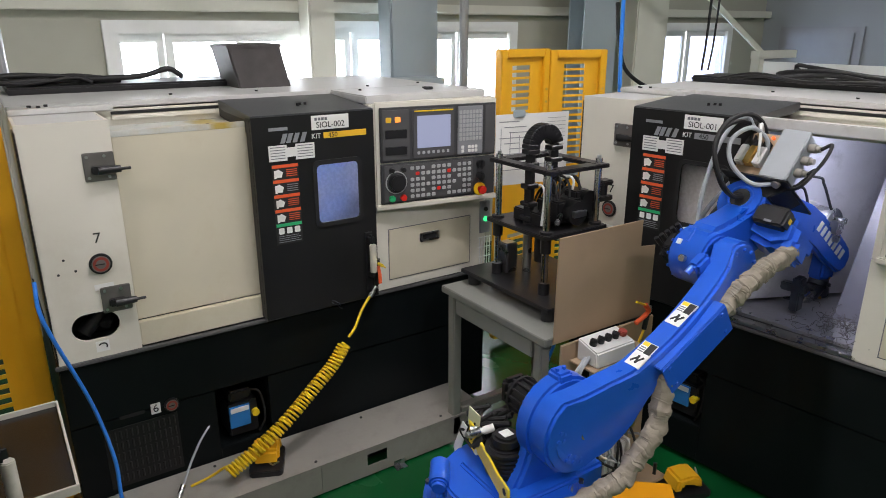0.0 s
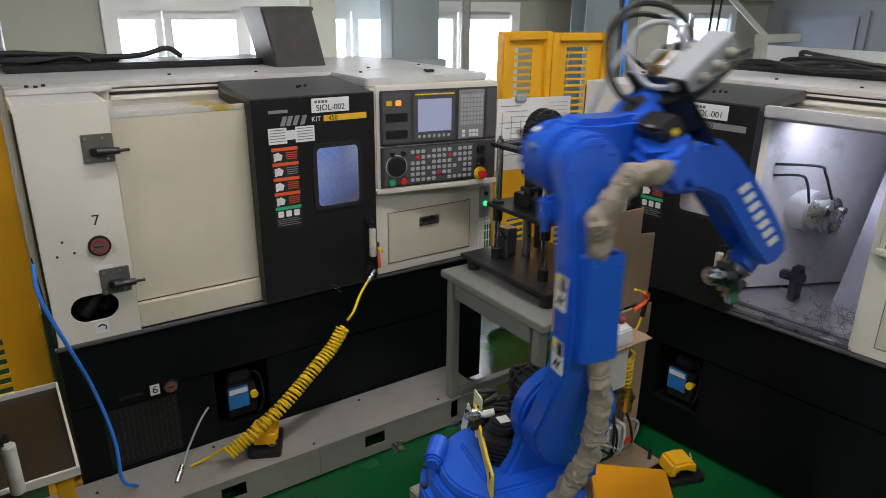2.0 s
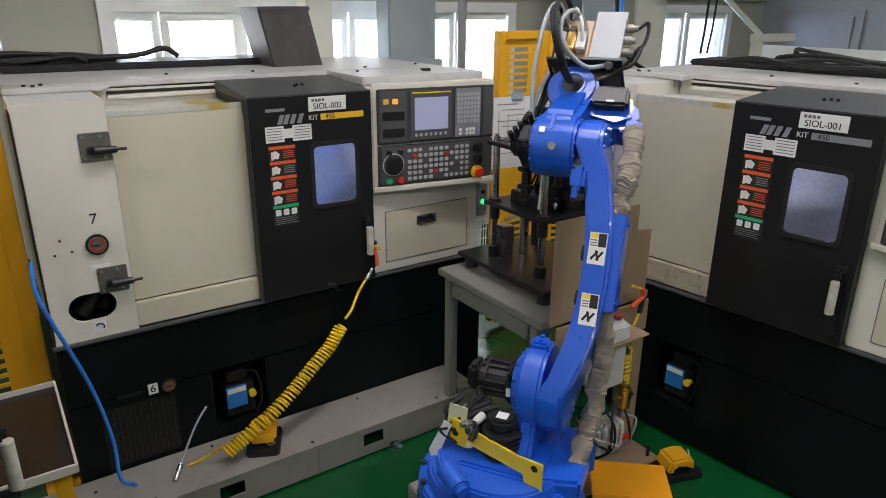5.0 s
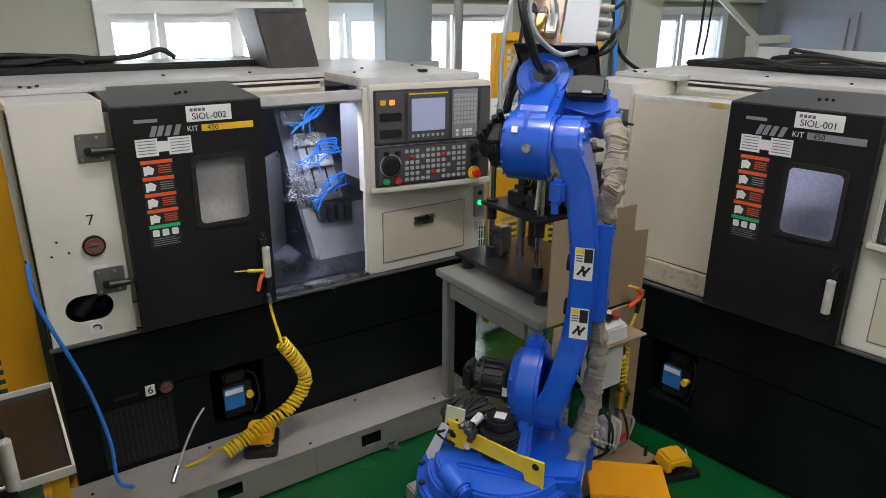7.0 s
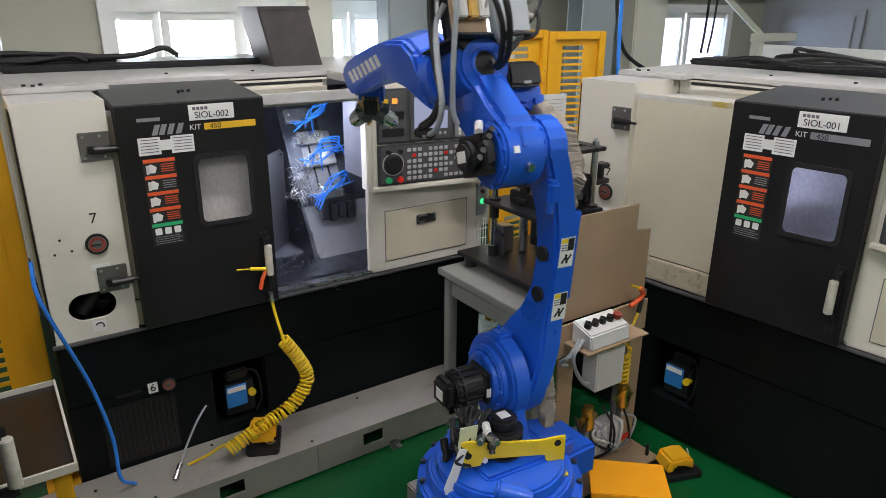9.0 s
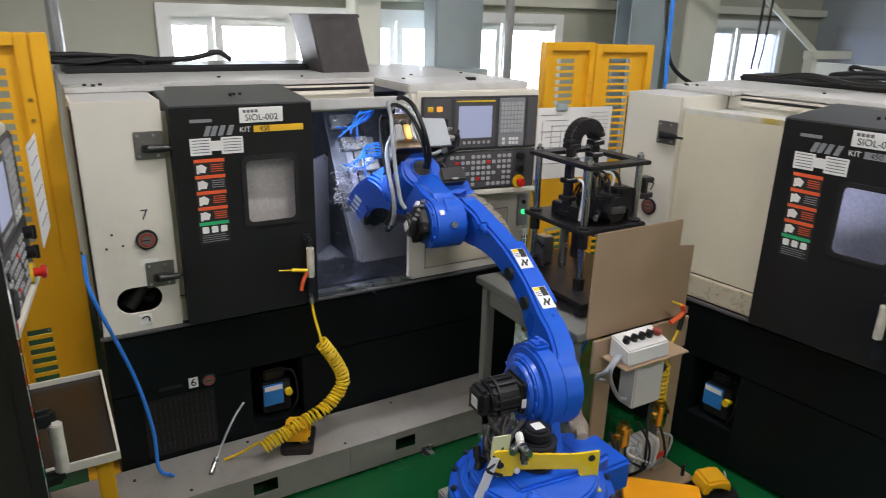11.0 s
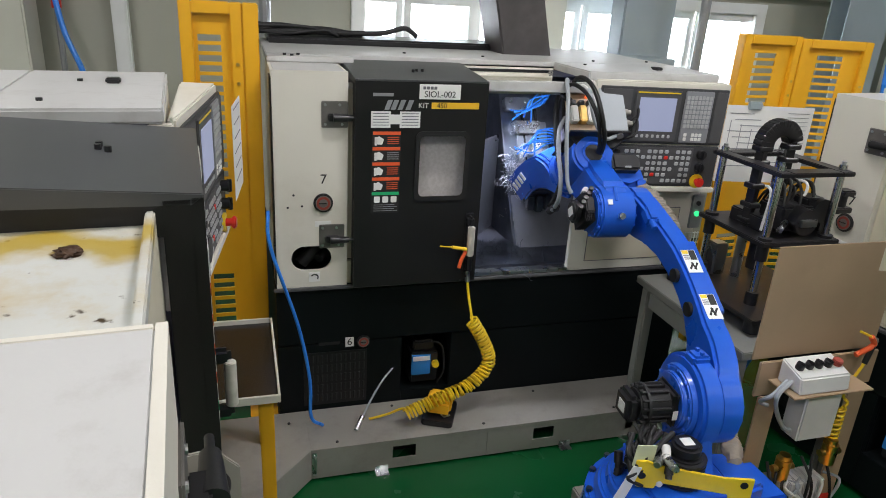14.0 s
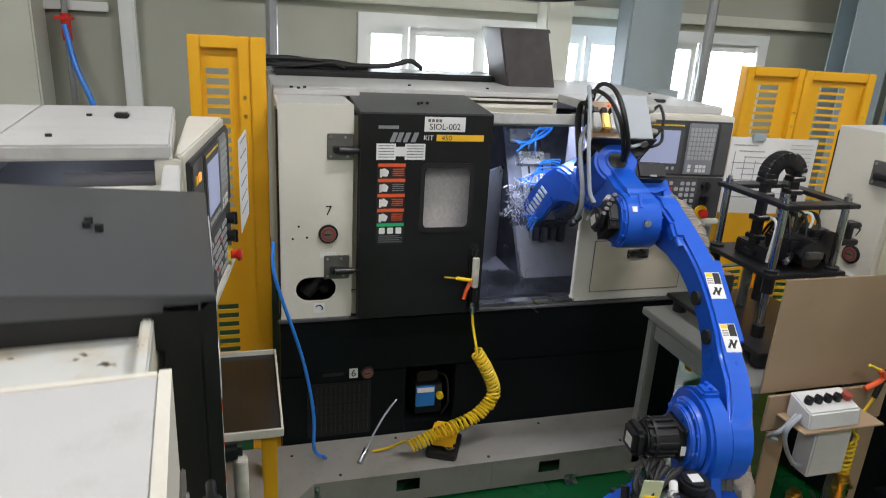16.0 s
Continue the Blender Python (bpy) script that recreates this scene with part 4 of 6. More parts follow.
def swarf(c, s, n, seed):
    rnd = random.Random(seed)
    bms = []
    for _ in range(n):
        p = Vector((c[0] + rnd.gauss(0, 0.5) * s[0], c[1] + rnd.gauss(0, 0.5) * s[1], c[2] + rnd.gauss(0, 0.5) * s[2]))
        pts, d = [p.copy()], Vector((rnd.uniform(-1, 1), rnd.uniform(-1, 1), rnd.uniform(-1, 1))).normalized()
        for _k in range(5):
            d = (d + 0.9 * Vector((rnd.uniform(-1, 1), rnd.uniform(-1, 1), rnd.uniform(-1, 1)))).normalized()
            p = p + d * 0.014
            pts.append(p.copy())
        bms.append(tube(pts, 0.0012, 3, 0))
    return join(*bms)


def bead_hose(pts, r):
    return tube(pts, r, 8, 12, lambda i, n: r * (1.0 if i % 2 else 0.72))


def chuck_space(ob):
    """Spindle with a chuck on the left, splashed guard sheets behind."""
    slant(ob, 1.44, M_SPLASH)
    part("left_sheet", prism([(1.02, 0.08), (1.44, 0.78), (1.44, 0.80), (1.0, 0.10)], 0.86, 1.70, "z", 0.002), M_INLIGHT, ob, "splashed pale interior sheet")
    part("spindle_nose", rod((1.12, 0.42, 1.24), (1.27, 0.40, 1.24), 0.10, 0.095, 32, 0.006), M_INLIGHT, ob)
    part("chuck", join(rod((1.27, 0.40, 1.24), (1.35, 0.39, 1.24), 0.085, w=0.006, seg=32), rod((1.35, 0.39, 1.24), (1.38, 0.385, 1.24), 0.032, seg=20)), M_STEEL, ob, "steel chuck")
    for a in (0.5, 2.6, 4.7):
        part("chuck_jaw", box(1.35, 1.385, 0.375 + 0.05 * math.cos(a), 0.405 + 0.05 * math.cos(a), 1.225 + 0.05 * math.sin(a), 1.255 + 0.05 * math.sin(a)), M_STEEL, ob)
    part("pipe_bend", tube([(1.12, 0.24, 1.46), (1.28, 0.30, 1.47), (1.31, 0.31, 1.44), (1.35, 0.33, 1.33)], 0.006), M_RUBBER, ob)
    part("pipe_bend", tube([(1.12, 0.24, 1.41), (1.22, 0.28, 1.42), (1.25, 0.29, 1.39), (1.27, 0.30, 1.30)], 0.006), M_RUBBER, ob)
    tagged(part("swarf", swarf((1.55, 0.2, 0.855), (0.2, 0.16, 0.02), 260, 8), M_COVER, ob), kind="stuff")
    part("sump", box(1.0, 1.95, 0.06, 0.75, 0.835, 0.85, 0), M_GUARD, ob)
    part("tool_arm", join(box(1.28, 1.32, 0.22, 0.28, 0.86, 1.02, 0.006), box(1.23, 1.34, 0.22, 0.26, 0.95, 0.99, 0.006)), M_DSTEEL, ob)
    part("nozzle", join(rod((1.80, 0.36, 1.45), (1.74, 0.34, 1.45), 0.014), rod((1.82, 0.30, 1.28), (1.76, 0.29, 1.27), 0.016)), M_STEEL, ob)


LATHE_A, DOOR_A = lathe(pose(0, 0, 0), "SIOL-002", "cream and black turning machine with blue coolant lines inside", "tools", "lit")
LATHE_B, DOOR_B = lathe(pose(2.682, -0.105, 0, 0, 0, -83.4), "SIOL-001", "cream and black turning machine with splashed pale working space", "chuck", "")
LATHE_C, DOOR_C = lathe(pose(0.055, -2.697, 0, 0, 0, 94.0), "SIOL-003", "cream and black turning machine with an oil-stained top ledge", "plain", "", 11)
br = part("latch_bracket", prism([(0.028, 1.20), (0.028, 1.405), (-0.035, 1.41), (-0.072, 1.37), (-0.072, 1.20)], 0.785, 0.793, "x", 0.002), M_DUCT, LATHE_C, "grey chamfered bracket with a black rubber boot")
part("boot", join(rod((0.785, -0.022, 1.345), (0.755, -0.022, 1.345), 0.036, 0.030, 28, 0.004), rod((0.757, -0.022, 1.345), (0.70, -0.022, 1.335), 0.017, seg=20)), M_RUBBER, br)
for z in (1.375, 1.315):
    part("bolt", rod((0.786, 0.016, z), (0.774, 0.016, z), 0.008, seg=10), M_WHITEBOX, br)
lamp_area("work_light", (1.40, 0.20, 1.675), (1.48, 0.42, 1.1), 0.42, 0.05, 8.5, (0.76, 0.83, 1.0))
lamp_area("work_light", (3.035, -1.47, 1.675), (3.25, -1.55, 1.1), 0.42, 0.05, 4.0, (0.84, 0.87, 1.0))

# ---- robot ----
XB, YBASE, ZL = 1.476, -1.263, 0.797
A1, L1, SIDE = 0.154, 0.875, 0.106
ROBOT = thing("robot_arm", "blue six-axis industrial robot with a cloth-sleeved cable hose and gripper", "robot", pose(XB, YBASE, 0))


def bolts(cx, cy, z, r, n, parent, br=0.012, h=0.014):
    for k in range(n):
        a = 2 * math.pi * k / n
        part("bolt", rod((cx + r * math.cos(a), cy + r * math.sin(a), z), (cx + r * math.cos(a), cy + r * math.sin(a), z + h), br, seg=6), M_DSTEEL, parent)


def ybolts(cx, cz, y, r, n, parent, mat, br=0.009, h=-0.01, a0=0.0):
    for k in range(n):
        a = a0 + 2 * math.pi * k / n
        part("bolt", rod((cx + r * math.cos(a), y, cz + r * math.sin(a)), (cx + r * math.cos(a), y + h, cz + r * math.sin(a)), br, seg=8), mat, parent)


part("pedestal", join(box(-0.33, 0.33, -0.33, 0.33, 0, 0.03, 0.004), box(-0.25, 0.25, -0.25, 0.25, 0.03, 0.39, 0.006)), M_DUCT, ROBOT, "grey steel pedestal")
ZR = 0.39
base = part("base", join(rod((0, 0, ZR), (0, 0, ZR + 0.10), 0.310, 0.300, 56, 0.01), rod((0, 0, ZR + 0.10), (0, 0, ZR + 0.145), 0.275, 0.26, 56, 0.008), box(0.22, 0.40, -0.1, 0.1, ZR, ZR + 0.13, 0.012)), M_BLUE, ROBOT, "blue cast base ring")
bolts(0, 0, ZR + 0.098, 0.288, 16, base)
ZT = ZR + 0.145

TURRET = part("turret", join(rod((0, 0, ZT), (0, 0, ZT + 0.04), 0.24, 0.23, 48, 0.008),
                             prism([(-0.07, ZT + 0.03), (0.21, ZT + 0.03), (0.265, ZT + 0.12), (0.31, ZL - 0.03), (0.30, ZL + 0.05), (A1, ZL + 0.09), (0.02, ZL + 0.05), (0.01, ZL - 0.03), (0.0, ZT + 0.16), (-0.03, ZT + 0.09)], -0.113, -0.052, "y", 0.014),
                             rod((A1, -0.122, ZL), (A1, -0.045, ZL), 0.166, w=0.012, seg=48),
                             rod((A1, -0.046, ZL), (A1, -0.02, ZL), 0.132, 0.122, 40, 0.006),
                             rod((A1, -0.021, ZL), (A1, -0.004, ZL), 0.105, 0.10, 36, 0.004),
                             box(A1 - 0.035, A1 + 0.03, -0.118, -0.05, ZL + 0.14, ZL + 0.185, 0.010),
                             prism([(-0.12, -0.17), (0.20, -0.17), (0.22, 0.10), (0.10, 0.15), (-0.12, 0.13)], ZT + 0.025, ZT + 0.055, "z", 0.010),
                             prism([(-0.10, -0.16), (0.14, -0.16), (0.11, -0.30), (-0.06, -0.30)], ZT - 0.03, ZT + 0.045, "z", 0.014)), M_BLUE, ROBOT, "blue cast turret")
part("turret_boss", join(rod((-0.19, 0.145, ZT + 0.07), (-0.25, 0.06, ZT + 0.045), 0.036, w=0.008), rod((-0.245, 0.067, ZT + 0.047), (-0.258, 0.049, ZT + 0.042), 0.024, seg=16)), M_BLUE, TURRET)
for k in range(2):
    part("lug_bolt", rod((A1 - 0.018 + 0.03 * k, -0.085, ZL + 0.183), (A1 - 0.018 + 0.03 * k, -0.085, ZL + 0.196), 0.008, seg=8), M_BLUE, TURRET)
ybolts(A1, ZL, -0.021, 0.115, 12, TURRET, M_BLUE, 0.007, 0.008)
MX = A1 - 0.01
lm = part("shoulder_motor", join(rod((MX, -0.01, ZL), (MX, 0.13, ZL), 0.060, w=0.006, seg=24), box(MX - 0.068, MX + 0.068, -0.006, 0.02, ZL - 0.068, ZL + 0.068, 0.012), box(MX - 0.052, MX + 0.052, 0.13, 0.178, ZL - 0.052, ZL + 0.052, 0.016)), M_MOTOR, TURRET, "black finned servo motor")
for k in range(14):
    a = 2 * math.pi * k / 14
    part("fin", box(-0.004, 0.004, 0.025, 0.125, 0.055, 0.071, 0.0015, 1, Matrix.Translation((MX, 0, ZL)) @ pose(0, 0, 0, 0, math.degrees(a), 0)), M_MOTOR, TURRET)
part("motor_band", rod((MX, 0.098, ZL), (MX, 0.108, ZL), 0.073, seg=28), M_MOTOR, TURRET)
part("motor_label", box(MX - 0.028, MX + 0.016, 0.178, 0.180, ZL - 0.02, ZL + 0.02, 0), M_WHITESTICK, TURRET)
part("motor_label", box(MX - 0.0695, MX - 0.0675, 0.0, 0.018, ZL - 0.03, ZL + 0.005, 0), M_WHITESTICK, TURRET)
WX, WY = -0.008, 0.0
sm = part("waist_motor", join(rod((WX, WY, ZT + 0.05), (WX, WY, ZT + 0.16), 0.066, w=0.008, seg=32), rod((WX, WY, ZT + 0.16), (WX, WY, ZT + 0.205), 0.05, w=0.01, seg=28)), M_MOTOR, TURRET, "black ribbed servo motor")
for k in range(6):
    part("rib", rod((WX, WY, ZT + 0.06 + 0.017 * k), (WX, WY, ZT + 0.069 + 0.017 * k), 0.0735, seg=32), M_MOTOR, TURRET)
part("motor_label", box(WX - 0.02, WX + 0.02, WY - 0.02, WY + 0.02, ZT + 0.204, ZT + 0.2065, 0), M_WHITESTICK, TURRET)
rnd = random.Random(7)
for k in range(13):
    a = Vector((0.06 + rnd.uniform(-0.05, 0.04), 0.08 + rnd.uniform(-0.05, 0.11), ZL - 0.05))
    b = Vector((-0.02 + rnd.uniform(-0.03, 0.06), 0.13 + rnd.uniform(-0.05, 0.04), ZT + 0.07))
    part("motor_cable", tube([a, a.lerp(b, 0.35) + Vector((rnd.uniform(-0.08, 0.0), rnd.uniform(0.0, 0.07), rnd.uniform(-0.03, 0.03))), a.lerp(b, 0.7) + Vector((rnd.uniform(-0.06, 0.02), rnd.uniform(-0.02, 0.07), 0)), b], rnd.choice((0.006, 0.008, 0.010))), M_RUBBER, TURRET)
for k in range(12):
    p = Vector((0.03 + rnd.uniform(-0.09, 0.06), 0.11 + rnd.uniform(-0.04, 0.09), ZL - 0.07 - rnd.uniform(0, 0.14)))
    d = Vector((rnd.uniform(-1, 0.2), rnd.uniform(0.0, 1), rnd.uniform(-1, 0.2))).normalized()
    part("connector", join(rod(p, p + d * 0.040, 0.015, seg=12), rod(p + d * 0.040, p + d * 0.055, 0.011, seg=12)), (M_PLASTIC, M_STEEL, M_PLASTIC, M_PLASTIC, M_WHITEBOX)[k % 5], TURRET)
GM = Matrix.Translation((-0.082, 0.004, ZT + 0.003)) @ pose(0, 0, 0, 0, 0, -15)


def bent(bm):
    bmesh.ops.transform(bm, matrix=GM, verts=bm.verts)
    return bm


part("rear_guard", bent(prism([(-0.195, 0.135), (-0.195, 0.005), (-0.165, 0.0), (-0.13, 0.012), (-0.12, 0.065), (0.11, 0.085), (0.12, 0.06), (0.175, 0.06), (0.19, 0.08), (0.19, 0.165), (0.15, 0.165), (0.10, 0.15), (-0.10, 0.13)], -0.005, 0.004, "x", 0.002)), M_BRYELLOW, TURRET, "bright yellow steel guard plate")
part("guard_foot", bent(box(-0.05, 0.004, -0.195, -0.14, -0.004, 0.005, 0.002)), M_BRYELLOW, TURRET)
for yy in (-0.165, 0.165):
    part("guard_hole", bent(rod((-0.0062, yy, 0.108), (0.0052, yy, 0.108), 0.013, seg=14)), M_RUBBER, TURRET)
part("warning_tag", box(-0.035, -0.031, 0.20, 0.27, ZT + 0.12, ZT + 0.20, 0.0, 1, pose(0, 0, 0, 6, 0, 0)), M_TAG, TURRET)
part("cloth_strip", prism([(0.175, ZT + 0.15), (0.205, ZT + 0.16), (0.265, ZT + 0.02), (0.245, ZT - 0.05)], -0.055, -0.052, "x"), M_PAPER, TURRET)


# lower arm: a bowed beam from the shoulder to the elbow
def arm_outline():
    out = []
    for a in range(-200, 21, 20):
        out.append((0.158 * math.cos(radians(a)), 0.158 * math.sin(radians(a))))
    out += [(0.10, 0.165), (0.045, 0.25), (0.015, 0.36), (0.008, 0.50), (0.02, 0.64), (0.05, 0.74), (0.092, 0.815)]
    for a in range(-20, 181, 20):
        out.append((0.105 * math.cos(radians(a)), L1 + 0.105 * math.sin(radians(a))))
    out += [(-0.098, 0.80), (-0.102, 0.70), (-0.108, 0.60), (-0.108, 0.25), (-0.135, 0.15)]
    return out


def bend(bm):
    """Bows the lower arm out to its right between the joints."""
    for v in bm.verts:
        k = min(1, max(0, v.co.z / L1))
        v.co.y -= 0.05 + 0.086 * math.sin(math.pi * k) ** 0.7
    return bm


def long_prism(outline, a0, a1, w):
    bm = prism(outline, a0, a1, "y", w)
    for z in (0.06, 0.12, 0.18, 0.26, 0.34, 0.42, 0.50, 0.58, 0.66, 0.74, 0.80):
        bmesh.ops.bisect_plane(bm, geom=bm.verts[:] + bm.edges[:] + bm.faces[:], plane_co=(0, 0, z), plane_no=(0, 0, 1))
    return bm


ARM = part("lower_arm", bend(long_prism(arm_outline(), -0.046, 0.046, 0.014)), M_BLUE, ROBOT, "blue cast lower arm with warning stickers")
HC = join(box(-0.068, 0.050, -0.212, -0.205, 0.31, 0.65, 0.002), box(0.042, 0.056, -0.209, -0.14, 0.31, 0.65, 0.003), box(-0.075, -0.062, -0.209, -0.165, 0.31, 0.65, 0.003))
part("hose_cover", HC, M_BLUE, ARM, "blue folded sheet cover over the hose")
for x, z in ((-0.05, 0.34), (-0.05, 0.62), (0.03, 0.345), (0.03, 0.615)):
    part("cover_bolt", rod((x, -0.211, z), (x, -0.217, z), 0.008, seg=8), M_BLUE, ARM)
part("hub", join(rod((0, -0.090, 0), (0, -0.100, 0), 0.118, w=0.005, seg=40), rod((0, -0.10, 0), (0, -0.106, 0), 0.045, seg=28)), M_BLUE, ARM)
part("hub_cap", rod((0, -0.105, 0), (0, -0.114, 0), 0.016, seg=16), M_BRASS, ARM)
for a0 in (40, 130, 220, 310):
    for da in (-18, 0, 18):
        for rr in (0.085, 0.105):
            a = radians(a0 + da)
            part("bolt", rod((rr * math.cos(a), -0.099, rr * math.sin(a)), (rr * math.cos(a), -0.107, rr * math.sin(a)), 0.0075, seg=8), M_BLUE, ARM)
ybolts(0, L1, -0.095, 0.075, 10, ARM, M_BLUE, 0.007)
ybolts(0, L1, -0.006, 0.098, 14, ARM, M_BLUE, 0.006, 0.006)
for z in (0.342, 0.501):
    part("core_hole", rod((-0.045, -0.091, z), (-0.045, -0.074, z), 0.028, seg=24), M_RUBBER, ARM)
for z in (0.312, 0.523):
    def stuck(*b):
        return box(*b, 0, 1, pose(-0.1082, -0.134, z))
    st = part("warning_sticker", stuck(-0.0015, 0.004, -0.030, 0.030, -0.055, 0.055), M_WHITESTICK, ARM)
    part("sticker_yellow", stuck(-0.0022, 0.002, 0.002, 0.027, 0.036, 0.052), M_BRYELLOW, st)
    part("sticker_black", stuck(-0.0022, 0.002, -0.027, 0.000, 0.006, 0.052), M_BLACKINK, st)
    for k in range(3):
        part("print_line", stuck(-0.0022, 0.002, 0.003, 0.026, 0.008 + 0.009 * k, 0.012 + 0.009 * k), M_INK, st)
        part("pictogram", box(-0.0022, 0.002, -0.004, 0.004, -0.018, 0.018, 0, 1, pose(-0.1082, -0.134, z) @ pose(0, 0.008 - 0.009 * k, -0.024, 35 - 50 * (k % 2), 0, 0)), M_BLACKINK, st)
part("elbow_stop", join(box(-0.135, -0.08, -0.06, -0.01, L1 - 0.16, L1 - 0.08, 0.012), rod((-0.115, -0.03, L1 - 0.19), (-0.115, -0.03, L1 - 0.15), 0.012)), M_BLUE, ARM)

# forearm: elbow drum, hollow roll housing with its motor lobe, and the arched front arm
ARCH = [(0.165, 0.138), (0.165, 0.355), (0.205, 0.412), (0.32, 0.444), (0.45, 0.460), (0.62, 0.466), (0.745, 0.460), (0.793, 0.434), (0.805, 0.378), (0.778, 0.328), (0.615, 0.311), (0.49, 0.311), (0.385, 0.305), (0.30, 0.258), (0.256, 0.212), (0.21, 0.170)]
INNER = [p for p in ARCH if p[0] < 0.60] [:5] + [(0.62, 0.452), (0.60, 0.33)] + [(0.49, 0.318), (0.385, 0.312), (0.30, 0.265), (0.256, 0.22), (0.21, 0.178)]


def raised(bm):
    """Sets the upper body above and ahead of the elbow."""
    bmesh.ops.translate(bm, verts=bm.verts, vec=(0.128, 0, 0.055))
    return bm


FORE = part("forearm", join(rod((0, -0.108, 0), (0, 0.045, 0), 0.112, w=0.010, seg=44), rod((0, 0.04, 0), (0, 0.055, 0), 0.095, w=0.004, seg=40),
                            prism([(-0.105, 0.0), (0.08, -0.02), (0.20, 0.12), (0.25, 0.20), (0.24, 0.30), (0.07, 0.30), (-0.03, 0.16), (-0.095, 0.09)], -0.100, 0.035, "y", 0.022),
                            raised(join(rod((-0.085, -0.02, 0.235), (0.10, -0.02, 0.235), 0.098, 0.105, 40, 0.012),
                                        rod((0.095, -0.01, 0.245), (0.172, -0.005, 0.248), 0.112, w=0.006, seg=40),
                                        prism([(-0.285, 0.12), (-0.27, 0.215), (-0.20, 0.245), (-0.08, 0.255), (-0.06, 0.12), (-0.20, 0.085)], -0.040, 0.135, "x", 0.026),
                                        prism([(-0.30, 0.07), (-0.29, 0.16), (-0.22, 0.16), (-0.22, 0.07)], -0.03, 0.08, "x", 0.020)))), M_BLUE, ROBOT, "blue cast forearm with a hollow roll housing and motors")
FRONT = part("front_arm", raised(join(prism(ARCH, -0.086, -0.046, "y", 0.012), prism(ARCH, 0.046, 0.086, "y", 0.012), prism(INNER, -0.05, 0.05, "y", 0.004))), M_BLUE, FORE, "blue arched front arm with white lettering marks")
for k in range(7):
    u = 0.412 + 0.046 * k
    for y0, y1 in ((-0.0885, -0.0855), (0.0855, 0.0885)):
        part("name_mark", raised(prism([(u, 0.376), (u + 0.026, 0.376), (u + 0.032, 0.423), (u + 0.006, 0.423)], y0, y1)), M_WHITESTICK, FRONT)
for k in range(10):
    a = 2 * math.pi * k / 10
    part("bolt", raised(rod((0.165, -0.005 + 0.10 * math.cos(a), 0.248 + 0.10 * math.sin(a)), (0.092, -0.005 + 0.10 * math.cos(a), 0.248 + 0.10 * math.sin(a)), 0.008, seg=8)), M_BLUE, FORE)
part("hollow_bore", raised(rod((-0.084, -0.02, 0.238), (-0.088, -0.02, 0.238), 0.042, seg=28)), M_RUBBER, FORE)
part("bore_ring", raised(tube([(-0.086, -0.02 + 0.047 * math.cos(a * 0.2618), 0.238 + 0.047 * math.sin(a * 0.2618)) for a in range(25)], 0.007, 8, 0)), M_BLUE, FORE)
em = part("elbow_motor", join(box(-0.060, 0.060, 0.055, 0.105, -0.060, 0.060, 0.014), rod((0, 0.105, 0), (0, 0.140, 0), 0.050, w=0.010), box(-0.078, -0.058, 0.062, 0.10, -0.03, 0.04, 0.006)), M_MOTOR, FORE, "black elbow servo motor")
part("motor_label", box(-0.024, 0.024, 0.140, 0.142, -0.018, 0.018, 0), M_WHITESTICK, FORE)
for k in range(6):
    part("fin", box(-0.064, 0.064, 0.062 + 0.008 * k, 0.065 + 0.008 * k, -0.064, 0.064, 0.006, 1), M_MOTOR, FORE)
for k in range(5):
    part("motor_plug", rod((-0.055, 0.07 + 0.014 * k, 0.06 - 0.02 * k), (-0.095, 0.075 + 0.014 * k, 0.07 - 0.02 * k), 0.010, seg=10), M_PLASTIC, FORE)
part("white_plug", rod((-0.03, 0.085, 0.07), (0.0, 0.06, 0.10), 0.014, seg=12), M_WHITEBOX, FORE)
rm = part("rear_motor", join(box(0.040, 0.110, -0.238, -0.105, 0.215, 0.292, 0.010), box(0.05, 0.10, -0.225, -0.12, 0.290, 0.299, 0.004)), M_MOTOR, FORE, "black rear motor cover")
part("motor_label", box(0.0385, 0.041, -0.19, -0.16, 0.222, 0.232, 0), M_GREYSTICK, FORE)
part("motor_mark", box(0.065, 0.085, -0.2395, -0.2375, 0.245, 0.265, 0), M_BRYELLOW, FORE)
ybolts(0.0, 0.0, 0.044, 0.103, 12, FORE, M_BLUE, 0.007, 0.007)
part("axis_cap", rod((-0.100, -0.035, -0.055), (-0.116, -0.036, -0.063), 0.014, seg=16), M_STEEL, FORE)
part("axis_label", box(-0.118, -0.112, 0.0, 0.02, -0.012, 0.01, 0), M_WHITESTICK, FORE)
part("axis_label", box(-0.1165, -0.1105, -0.028, -0.014, 0.0, 0.065, 0.002, 1, pose(0, 0, 0, 0, 3, 0)), M_BLUE, FORE)


def ahead(bm):
    """Sets the boxes and cables on their plate over the roll housing."""
    bmesh.ops.translate(bm, verts=bm.verts, vec=(0.125, -0.005, 0.042))
    return bm


plate = part("mount_plate", ahead(join(box(-0.13, 0.13, -0.19, 0.10, 0.332, 0.340, 0.002), prism([(-0.18, 0.336), (0.09, 0.336), (0.07, 0.31), (0.04, 0.28), (-0.12, 0.28), (-0.16, 0.31)], -0.08, 0.05, "x", 0.004))), M_PLASTIC, FORE, "black mounting plate")
gb = part("terminal_box", ahead(box(-0.12, -0.05, -0.175, -0.065, 0.345, 0.555, 0.008)), M_GREYBOX, FORE, "grey terminal box with cable glands")
part("box_lid", ahead(box(-0.126, -0.119, -0.178, -0.062, 0.342, 0.558, 0.003)), M_GREYBOX, gb)
